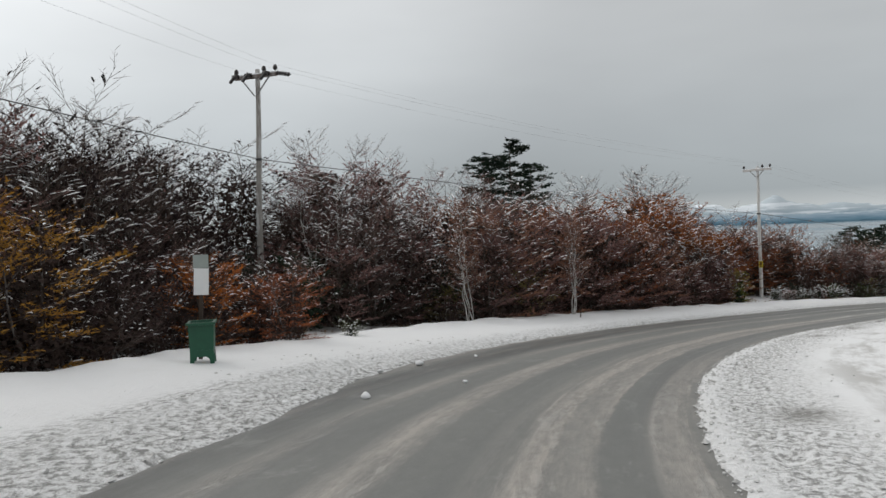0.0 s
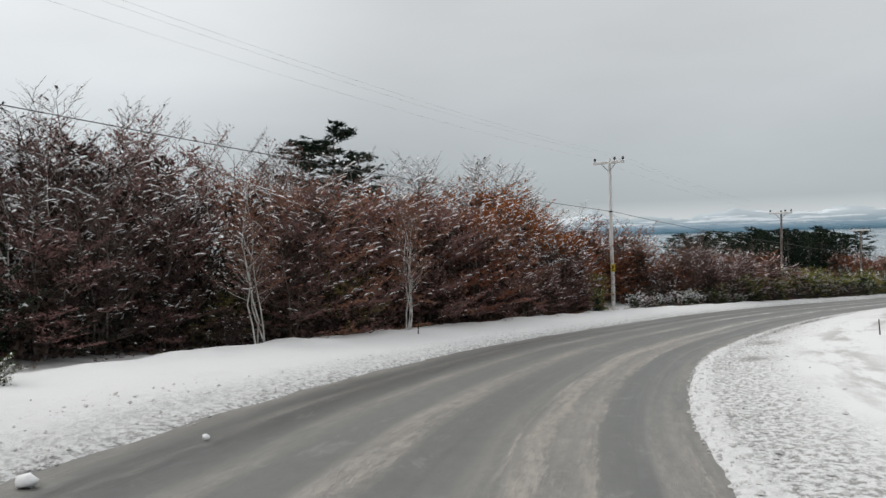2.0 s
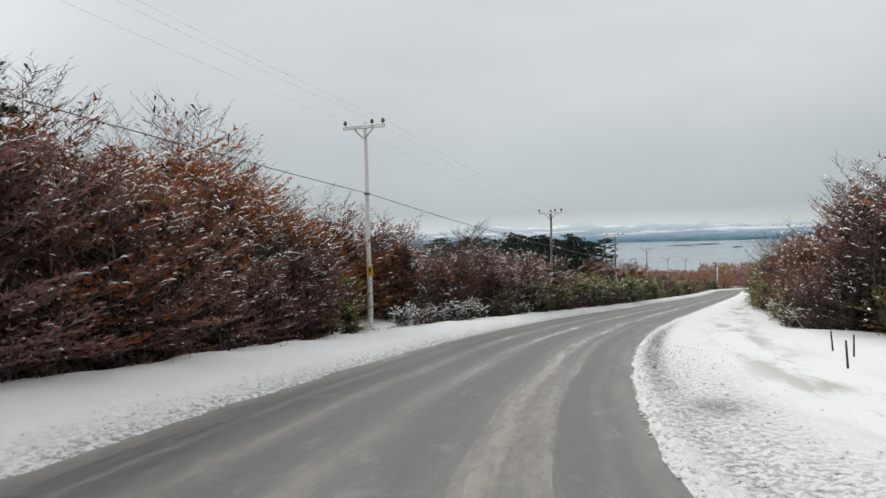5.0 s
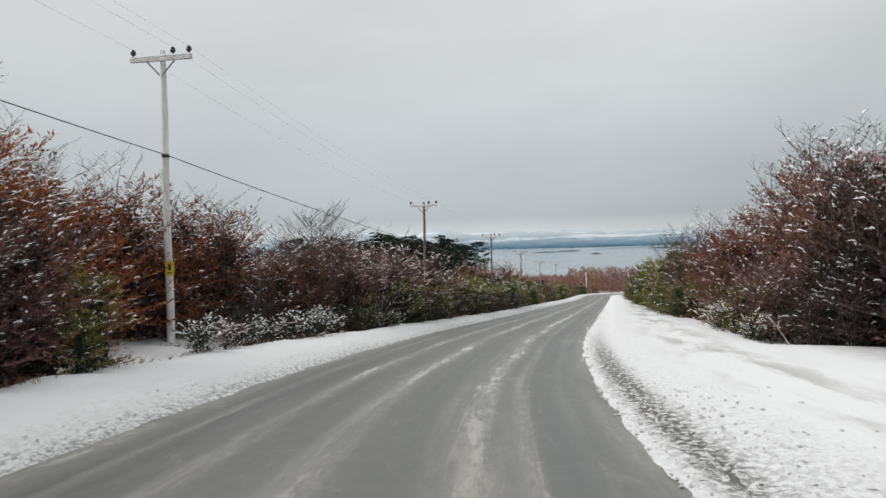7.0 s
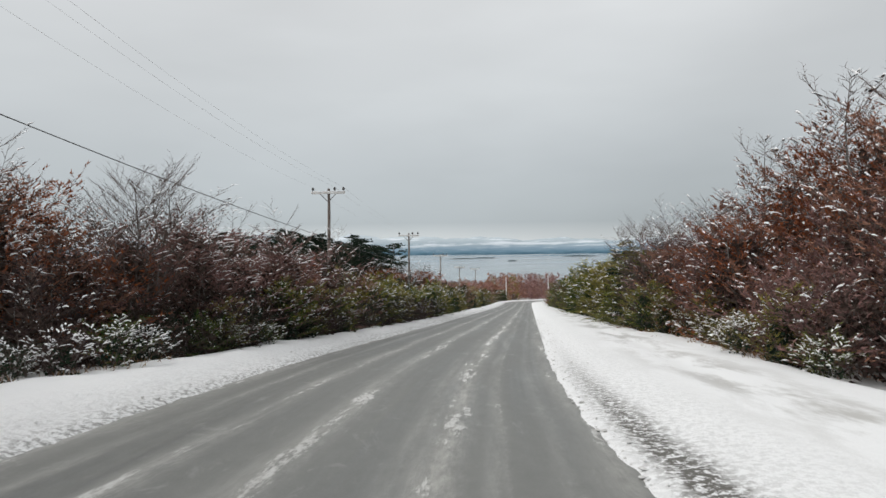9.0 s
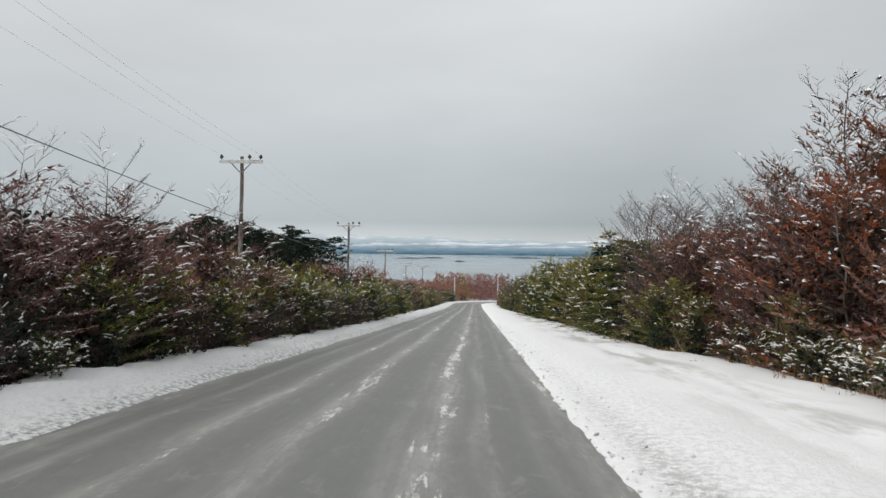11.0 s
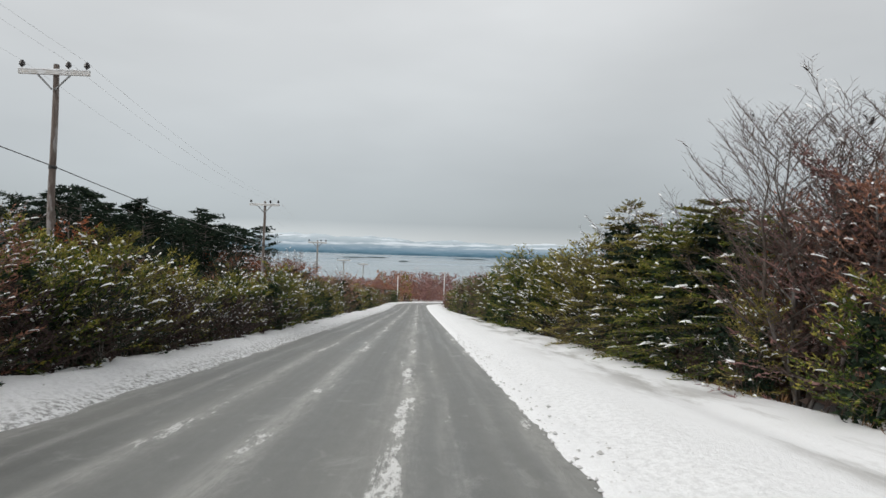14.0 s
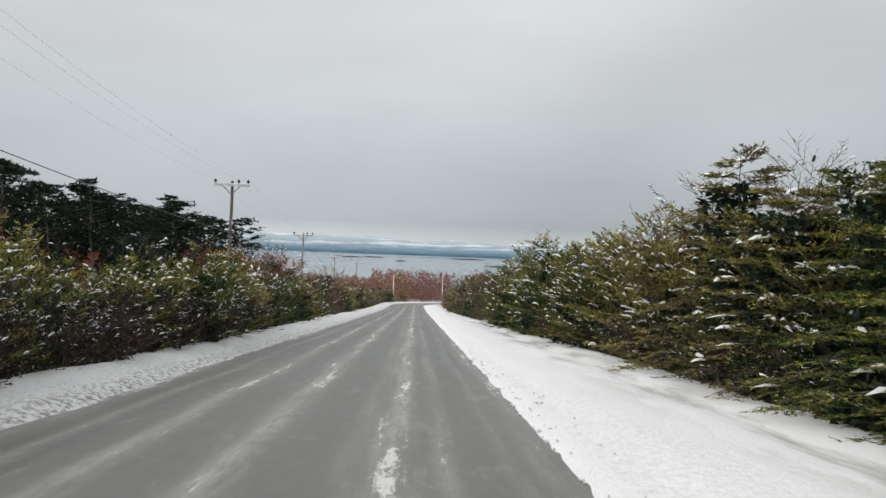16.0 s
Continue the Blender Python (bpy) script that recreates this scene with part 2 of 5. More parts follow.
    scuff = n.math("MULTIPLY", n.ramp(n.noise(n.scaled(uv, 2.2, 0.9, 1), 1.0, 6.0, 0.75, 0.6), [(0.57, 0.0), (0.66, 1.0)]), 0.35)
    film = n.math("MULTIPLY_ADD", n.noise(n.scaled(uv, 0.9, 0.08, 1), 1.0, 4.0, 0.6), 0.8, n.math("MULTIPLY_ADD", stripe, 0.5, -0.32))
    film = n.math("SUBTRACT", film, n.math("MULTIPLY", n.math("ADD", streak(n, u, 3.6, 0.55), n.math("MULTIPLY", streak(n, u, -1.0, 0.3), 0.6)), n.ramp(n.math("DIVIDE", s, 100.0), [(0.3, 0.35), (0.5, 0.1)])))
    grit = n.noise(uv, 38.0, 3.0, 0.6)
    mottle = n.math("MULTIPLY_ADD", n.noise(n.scaled(uv, 1.0, 0.45, 1), 5.5, 6.0, 0.72), 0.6, n.math("MULTIPLY_ADD", grit, 0.5, -0.05))
    asphalt = n.mix(n.ramp(mottle, [(0.3, 0.0), (0.72, 1.0)]), (0.060, 0.063, 0.060), (0.125, 0.128, 0.121))
    filmed = n.mix(n.math("MULTIPLY", film, 0.85, clamp=True), asphalt, (0.255, 0.256, 0.240))
    filmed = n.mix(scuff, filmed, (0.30, 0.30, 0.285))
    slushy = n.mix(n.math("MULTIPLY", bands, 0.85, clamp=True), filmed, n.mix(early, (0.42, 0.415, 0.39), (0.345, 0.312, 0.28)))
    caked = n.mix(n.math("MULTIPLY", cake, n.math("SUBTRACT", n.math("MULTIPLY_ADD", n.ramp(n.math("DIVIDE", s, 100.0), [(0.45, 0.0), (0.58, 1.0)]), n.math("MULTIPLY_ADD", streak(n, uw, 0.16, 0.5), 0.15, 0.40), 0.42), n.math("MULTIPLY", early, 0.38), clamp=True)), slushy, (0.70, 0.70, 0.685))
    gloss = n.ramp(film, [(0.0, 0.34), (0.5, 0.62)])
    height = n.math("ADD", n.math("MULTIPLY", grit, 0.15), n.math("ADD", n.math("MULTIPLY", n.math("MULTIPLY", bands, fine_noise), 1.6), n.math("MULTIPLY", cake, 0.8)))
    finish(n, caked, gloss, height, 0.6, 0.02, spec=0.4)
    return m


def snow_ground_material():
    m, n = material("trodden_snow")
    uv = n.add("ShaderNodeUVMap", uv_map="plan").outputs[0]
    axis = n.add("ShaderNodeSeparateXYZ", {0: uv}).outputs
    u = axis[0]
    clump = n.noise(n.scaled(uv, 1, 0.8, 1), 8.5, 4.0, 0.6, 0.3)
    coarse = n.noise(uv, 0.9, 4.0, 0.6)
    fine = n.noise(uv, 26.0, 4.0, 0.6)
    crumbs = n.noise(n.scaled(uv, 1, 0.7, 1), 11.0, 6.0, 0.72)
    right_band = n.ramp(n.math("DIVIDE", n.math("SUBTRACT", RIGHT_EDGE, u), 4.0), [(0.0, 0.9), (0.02, 0.15), (0.07, 0.2), (0.11, 1.0), (0.28, 0.9), (0.5, 0.0)])
    right_band = n.math("MULTIPLY", right_band, n.math("LESS_THAN", u, 0.0))
    s_fade = n.ramp(n.math("DIVIDE", axis[1], 120.0), [(0.10, 1.0), (0.22, 0.9), (0.30, 0.7), (0.36, 0.3), (0.8, 0.15)])
    right_band = n.math("MULTIPLY", right_band, s_fade)
    left_band = n.ramp(n.math("DIVIDE", n.math("SUBTRACT", u, LEFT_EDGE), 3.0), [(0.0, 1.0), (0.06, 0.8), (0.14, 0.30), (0.30, 0.12), (0.6, 0.0)])
    left_band = n.math("MULTIPLY", left_band, n.math("GREATER_THAN", u, 0.0))
    heap = n.math("MULTIPLY", n.math("MULTIPLY", streak(n, n.math("ADD", u, n.math("MULTIPLY_ADD", coarse, 0.7, -0.35)), 5.1, 0.30), 0.75), n.ramp(n.math("DIVIDE", axis[1], 100.0), [(0.09, 1.0), (0.15, 0.35), (0.30, 0.0)]))
    worn = n.math("MULTIPLY", plate(n, u, 3.2, 5.5, 0.5), n.ramp(n.math("DIVIDE", axis[1], 100.0), [(0.12, 0.55), (0.35, 0.3), (0.6, 0.12)]))
    left_band = n.math("ADD", left_band, heap)
    dirt = n.math("MULTIPLY", n.math("ADD", right_band, left_band), n.ramp(crumbs, [(0.46, 0.0), (0.58, 1.0)]))
    old = n.math("MULTIPLY", n.ramp(coarse, [(0.55, 0.0), (0.72, 1.0)]), 0.10)
    thaw = n.math("MULTIPLY", n.ramp(n.noise(n.scaled(uv, 1.1, 0.22, 1), 1.0, 5.0, 0.65), [(0.47, 0.0), (0.60, 1.0)]), streak(n, u, -4.35, 0.85))
    # leaf litter, laid near solid to paint the shaded thicket floor
    litter = n.ramp(n.noise(uv, 1.6, 5.0, 0.7), [(0.45, 0.0), (0.58, 1.0)])
    woods = n.math("ADD", n.ramp(n.math("DIVIDE", n.math("SUBTRACT", u, 10.2), 5.0), [(0.1, 0.0), (0.7, 1.0)]), n.math("MULTIPLY", n.ramp(n.math("DIVIDE", n.math("SUBTRACT", -6.2, u), 5.0), [(0.05, 0.0), (0.5, 1.0)]), n.ramp(n.math("DIVIDE", axis[1], 100.0), [(0.43, 0.0), (0.52, 1.0)])), clamp=True)
    woods = n.math("MULTIPLY", woods, n.ramp(n.math("DIVIDE", n.math("ABSOLUTE", u), 60.0), [(0.30, 1.0), (0.5, 0.45)]))
    white = n.mix(fine, (0.735, 0.745, 0.755), (0.815, 0.82, 0.825))
    white = n.mix(old, white, (0.55, 0.55, 0.54))
    white = n.mix(n.math("MULTIPLY", worn, n.ramp(clump, [(0.38, 1.0), (0.62, 0.15)])), white, (0.47, 0.475, 0.475))
    slush = n.mix(clump, (0.13, 0.13, 0.122), (0.24, 0.24, 0.23))
    c = n.mix(n.math("MULTIPLY", dirt, 0.85), white, slush)
    patch_noise = n.math("MULTIPLY_ADD", clump, 1.2, -0.6)
    bare = 0.0
    for at_u, at_s in ((-2.65, 27.7), (-2.75, 10.2), (-2.5, 34.0)):
        bare = n.math("ADD", bare, n.math("MULTIPLY", streak(n, n.math("ADD", u, patch_noise), at_u, 0.35), streak(n, axis[1], at_s, 0.7)))
    c = n.mix(n.math("MULTIPLY", bare, 0.85, clamp=True), c, (0.20, 0.195, 0.18))
    rut = n.math("MULTIPLY", n.math("MULTIPLY", streak(n, n.math("ADD", u, n.math("MULTIPLY", patch_noise, 0.35)), -1.95, 0.24), streak(n, axis[1], 46.0, 11.0)), n.ramp(crumbs, [(0.42, 0.1), (0.52, 1.5)]))
    c = n.mix(n.math("MULTIPLY", rut, 0.9, clamp=True), c, (0.12, 0.115, 0.105))
    c = n.mix(n.math("MULTIPLY", thaw, 0.7), c, (0.33, 0.32, 0.30))
    c = n.mix(n.math("MULTIPLY", woods, n.math("MULTIPLY_ADD", litter, 0.35, 0.62)), c, (0.07, 0.05, 0.036))
    rim = n.math("ADD", n.math("MULTIPLY", n.ramp(n.math("DIVIDE", n.math("SUBTRACT", u, LEFT_EDGE), 4.0), [(0.0, 1.0), (0.45, 0.7), (0.8, 0.0)]), n.math("GREATER_THAN", u, 0.0)),
                 n.math("MULTIPLY", n.ramp(n.math("DIVIDE", n.math("SUBTRACT", RIGHT_EDGE, u), 4.0), [(0.0, 1.0), (0.35, 0.8), (0.6, 0.0)]), n.math("MULTIPLY", s_fade, n.math("LESS_THAN", u, 0.0))))
    bump = n.math("ADD", n.math("MULTIPLY", n.math("MULTIPLY_ADD", clump, 0.5, n.math("MULTIPLY", crumbs, 0.6)), n.math("MULTIPLY_ADD", rim, 1.35, 0.16)), n.math("MULTIPLY", fine, 0.14))
    bump = n.math("ADD", bump, n.math("MULTIPLY", n.noise(uv, 2.2, 5.0, 0.6), 0.3))
    finish(n, c, 0.75, bump, 0.75, 0.08, spec=0.25)
    return m


def leaf_material(name, stops):
    """Leaves: little difference from leaf to leaf, more from spray to spray and from plant to plant."""
    m, n = material(name)
    geo = n.add("ShaderNodeNewGeometry").outputs["Random Per Island"]
    obj = n.add("ShaderNodeObjectInfo").outputs["Random"]
    co = n.add("ShaderNodeTexCoord").outputs["Object"]
    spray = n.ramp(n.noise(n.scaled(co, 1.0, 1.0, 2.2), 1.7, 3.0, 0.6), [(0.30, 0.0), (0.70, 1.0)])
    v = n.math("MULTIPLY_ADD", geo, 0.36, n.math("MULTIPLY_ADD", spray, 0.40, n.math("MULTIPLY", obj, 0.24)))
    c = n.ramp(v, stops)
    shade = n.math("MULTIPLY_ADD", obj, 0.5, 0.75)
    c = n.mix(1.0, c, n.ramp(shade, [(0.0, 0.0), (1.0, 1.0)]), "MULTIPLY")
    thin_leaf = n.add("ShaderNodeBsdfTranslucent", {"Color": c}).outputs[0]
    finish(n, c, 0.7, spec=0.08, extra=(0.08, thin_leaf))
    return m


def bark_material(name, dark, light, snowy):
    m, n = material(name)
    co = n.add("ShaderNodeTexCoord").outputs["Object"]
    nz = n.noise(n.scaled(co, 9, 9, 2.2), 1.0, 5.0, 0.65)
    c = n.mix(n.ramp(nz, [(0.3, 0.0), (0.7, 1.0)]), dark, light)
    if snowy:
        rime = n.ramp(n.noise(n.scaled(co, 5, 5, 1.3), 1.0, 4.0, 0.6), [(0.50, 0.0), (0.60, 1.0)])
        c = n.mix(n.math("MULTIPLY", rime, snowy), c, (0.78, 0.79, 0.80))
    finish(n, c, 0.85, nz, 0.5, 0.02, spec=0.08)
    return m


def plain_material(name, a, b, scale=6.0, roughness=0.6, metallic=0.0, strength=0.2):
    m, n = material(name)
    co = n.add("ShaderNodeTexCoord").outputs["Object"]
    nz = n.noise(co, scale, 5.0, 0.6)
    big = n.noise(co, scale * 0.15, 3.0, 0.5)
    c = n.mix(n.ramp(n.math("MULTIPLY_ADD", big, 0.5, n.math("MULTIPLY", nz, 0.5)), [(0.3, 0.0), (0.7, 1.0)]), a, b)
    finish(n, c, roughness, nz, strength, 0.01, metallic=metallic, spec=0.4)
    return m


MAT_ROAD = road_material()
MAT_GROUND = snow_ground_material()
MAT_SNOW = plain_material("fresh_snow", (0.76, 0.775, 0.79), (0.84, 0.845, 0.85), 30.0, 0.75, strength=0.4)
MAT_SLUSH = plain_material("dirty_slush", (0.36, 0.355, 0.34), (0.74, 0.745, 0.75), 5.0, 0.6, strength=0.5)
RUST = leaf_material("rust_leaves", [(0.0, (0.06, 0.020, 0.011)), (0.35, (0.25, 0.078, 0.034)), (0.75, (0.40, 0.130, 0.056)), (1.0, (0.50, 0.22, 0.11))])
BROWN = leaf_material("brown_leaves", [(0.0, (0.07, 0.037, 0.027)), (0.4, (0.285, 0.143, 0.098)), (0.8, (0.43, 0.215, 0.148)), (1.0, (0.50, 0.30, 0.22))])
PLUM = leaf_material("plum_brown_leaves", [(0.0, (0.055, 0.033, 0.030)), (0.45, (0.235, 0.132, 0.122)), (0.85, (0.385, 0.224, 0.204)), (1.0, (0.48, 0.33, 0.285))])
ORANGE = leaf_material("orange_leaves", [(0.0, (0.14, 0.042, 0.014)), (0.4, (0.36, 0.105, 0.022)), (0.8, (0.52, 0.17, 0.032)), (1.0, (0.56, 0.25, 0.06))])
OCHRE = leaf_material("ochre_leaves", [(0.0, (0.14, 0.07, 0.018)), (0.4, (0.33, 0.165, 0.035)), (0.8, (0.48, 0.26, 0.05)), (1.0, (0.55, 0.36, 0.11))])
# brown undergrowth colour darkened to stand for shade in the thicket
UNDER_SHADED = leaf_material("shade_darkened_leaves", [(0.0, (0.012, 0.010, 0.009)), (0.5, (0.043, 0.029, 0.029)), (0.85, (0.088, 0.052, 0.049)), (1.0, (0.19, 0.12, 0.105))])
GREEN = leaf_material("evergreen_leaves", [(0.0, (0.006, 0.016, 0.006)), (0.35, (0.028, 0.066, 0.012)), (0.62, (0.098, 0.138, 0.024)), (0.82, (0.20, 0.215, 0.045)), (1.0, (0.36, 0.33, 0.08))])
# yellow new growth, made paler to stand for light on the tips too
YOUNG_LIT = leaf_material("young_lit_shoots", [(0.0, (0.13, 0.15, 0.022)), (0.45, (0.29, 0.268, 0.056)), (0.8, (0.44, 0.375, 0.10)), (1.0, (0.54, 0.46, 0.21))])
OLIVE = leaf_material("olive_leaves", [(0.0, (0.026, 0.034, 0.011)), (0.40, (0.110, 0.105, 0.032)), (0.75, (0.235, 0.195, 0.062)), (1.0, (0.46, 0.38, 0.13))])
# pine green, also used as painted shade in evergreen cores and hedge feet
NEEDLE_SHADE = leaf_material("pine_needles_and_shade", [(0.0, (0.007, 0.014, 0.010)), (0.5, (0.018, 0.033, 0.021)), (1.0, (0.050, 0.070, 0.040))])
BARK = bark_material("grey_bark", (0.060, 0.048, 0.042), (0.14, 0.118, 0.10), 0.15)
PALE = bark_material("pale_bark", (0.34, 0.32, 0.29), (0.58, 0.56, 0.53), 0.8)
TWIG = bark_material("twig_bark", (0.080, 0.058, 0.052), (0.175, 0.132, 0.116), 0.0)
# twig bark darkened further, to paint the shade inside crowns
INNER_SHADE = bark_material("inner_twig_shade", (0.032, 0.023, 0.020), (0.085, 0.060, 0.051), 0.0)


# ---- mesh builders ----
def mesh_object(name, verts, faces, mats, parent=None, label="", smooth_faces=False):
    me = bpy.data.meshes.new(name)
    me.from_pydata([tuple(v) for v in verts], [], [tuple(f) for f in faces])
    for mt in mats if isinstance(mats, (list, tuple)) else [mats]:
        me.materials.append(mt)
    if smooth_faces:
        me.polygons.foreach_set("use_smooth", [True] * len(me.polygons))
    me.update()
    ob = new(name, me)
    if parent is not None:
        ob.parent = parent
    if label:
        ob["label"] = label
    return ob


def part(name, bm, mat, parent, label=""):
    me = bpy.data.meshes.new(name)
    bm.to_mesh(me)
    bm.free()
    me.materials.append(mat)
    ob = new(name, me)
    ob.parent = parent
    if label:
        ob["label"] = label
    return ob


def box(bm, size, at, bevel=0.0, turn=None):
    """A box, bevelled, added to bm."""
    m = Matrix.Translation(at) @ (turn or Matrix()) @ Matrix.Diagonal((*size, 1))
    made = bmesh.ops.create_cube(bm, size=1.0, matrix=m)["verts"]
    if bevel:
        edges = list({e for v in made for e in v.link_edges})
        bmesh.ops.bevel(bm, geom=edges, offset=bevel, segments=2, affect="EDGES", profile=0.6)


def rod(bm, a, b, r0, r1, sides=8):
    """A tapered round bar from a to b, added to bm."""
    a, b = Vector(a), Vector(b)
    d = b - a
    m = Matrix.Translation((a + b) / 2) @ d.to_track_quat("Z", "Y").to_matrix().to_4x4()
    bmesh.ops.create_cone(bm, cap_ends=True, segments=sides, radius1=r0, radius2=r1, depth=d.length, matrix=m)


def grid_faces(rows, cols):
    i = np.arange((rows - 1) * (cols - 1))
    a = (i // (cols - 1)) * cols + i % (cols - 1)
    return np.stack([a, a + 1, a + cols + 1, a + cols], -1)


def add_plan_uv(me, coords):
    layer = me.uv_layers.new(name="plan")
    loops = np.empty(len(me.loops), dtype=np.int32)
    me.loops.foreach_get("vertex_index", loops)
    layer.data.foreach_set("uv", np.asarray(coords, np.float32)[loops].ravel())


# ---- ground: one snow sheet along the road, carried on over the land to the sea ----
def build_ground():
    ss = np.concatenate([np.arange(-40, 0, 2.0), np.arange(0, 112, 0.27), np.arange(112, 330, 1.5)])
    uu = np.concatenate([[-25, -21, -17, -14, -12], np.arange(-10.5, -4.6, 0.45), np.arange(-4.5, -1.0, 0.14), [-0.6, 1.5, 2.7],
                         np.arange(3.0, 6.4, 0.14), np.arange(6.5, 11, 0.22), np.arange(11, 14, 0.5), [14.2, 15, 17, 20, 24, 28, 33, 39, 45]])
    S2, U2 = np.meshgrid(ss, uu, indexing="ij")
    X, Y = plan(S2, U2)
    Z = np.array([[ground_z(a, b) for b in uu] for a in ss])
    verts = np.stack([X, Y, Z], -1).reshape(-1, 3)
    uv = np.stack([U2, S2], -1).reshape(-1, 2)
    faces = grid_faces(len(ss), len(uu))[:, ::-1]
    # the land beyond, as rings round the place
    radii = np.concatenate([[0, 12, 24], np.geomspace(36, 4800, 46)])
    turns = np.linspace(0, 2 * np.pi, 97)[:-1]
    R, A = np.meshgrid(radii, turns, indexing="ij")
    FX, FY = 60 + R * np.cos(A), 70 + R * np.sin(A)
    FZ = far_z(FX, FY) - 0.12
    # keep the land under the sheet near the road
    pts = ROAD[::4]
    near = np.sqrt(((FX[..., None] - pts[:, 0]) ** 2 + (FY[..., None] - pts[:, 1]) ** 2)).min(-1)
    FZ = FZ - 2.6 * np.clip(1 - (near - 12) / 11, 0, 1)
    far_v = np.stack([FX, FY, FZ], -1).reshape(-1, 3)
    k = len(turns)
    far_f = []
    for i in range(len(radii) - 1):
        for j in range(k):
            far_f.append((i * k + j, (i + 1) * k + j, (i + 1) * k + (j + 1) % k, i * k + (j + 1) % k))
    far_f = np.array(far_f) + len(verts)
    far_uv = np.stack([30 + FX.ravel() % 1000, FY.ravel()], -1)
    ob = mesh_object("ground", np.vstack([verts, far_v]), np.vstack([faces, far_f]), MAT_GROUND, smooth_faces=True)
    add_plan_uv(ob.data, np.vstack([uv, far_uv]))
    tagged(ob, "snow-covered verge and land falling to the sea", "ground", kind="structure")


def build_road():
    ss, uu = np.arange(-40, 325, 0.5), np.linspace(RIGHT_EDGE - 0.55, LEFT_EDGE + 0.55, 14)
    S2, U2 = np.meshgrid(ss, uu, indexing="ij")
    X, Y = plan(S2, U2)
    camber = -0.02 * np.abs(U2 - 1.4) * 0.5
    Z = road_z(S2, U2) + camber
    ob = mesh_object("road", np.stack([X, Y, Z], -1).reshape(-1, 3), grid_faces(len(ss), len(uu))[:, ::-1], MAT_ROAD, smooth_faces=True)
    add_plan_uv(ob.data, np.stack([U2, S2], -1).reshape(-1, 2))
    tagged(ob, "wet grey asphalt road with slushy wheel tracks", "road", kind="structure")


build_ground()
build_road()


# ---- sea, islands and far hills ----
def build_water():
    m, n = material("grey_sea")
    co = n.add("ShaderNodeTexCoord").outputs["Object"]
    ripple = n.noise(n.scaled(co, 0.02, 0.06, 1), 1.0, 4.0, 0.6)
    band = n.noise(n.scaled(co, 0.0012, 0.004, 1), 1.0, 3.0)
    finish(n, (0.20, 0.26, 0.295), n.ramp(band, [(0.35, 0.06), (0.65, 0.20)]), ripple, 0.02, 0.3, spec=0.5)
    k, r = 72, 4900
    ring = [(60 + r * math.cos(a * 2 * math.pi / k), 70 + r * math.sin(a * 2 * math.pi / k), SEA) for a in range(k)]
    ob = mesh_object("water", [(60, 70, SEA)] + ring, [(0, i + 1, (i + 1) % k + 1) for i in range(k)], m)
    tagged(ob, "calm grey sea channel", "water", kind="structure")


def polar(az, dist):
    return 45 + dist * math.sin(radians(az)), 57 + dist * math.cos(radians(az))


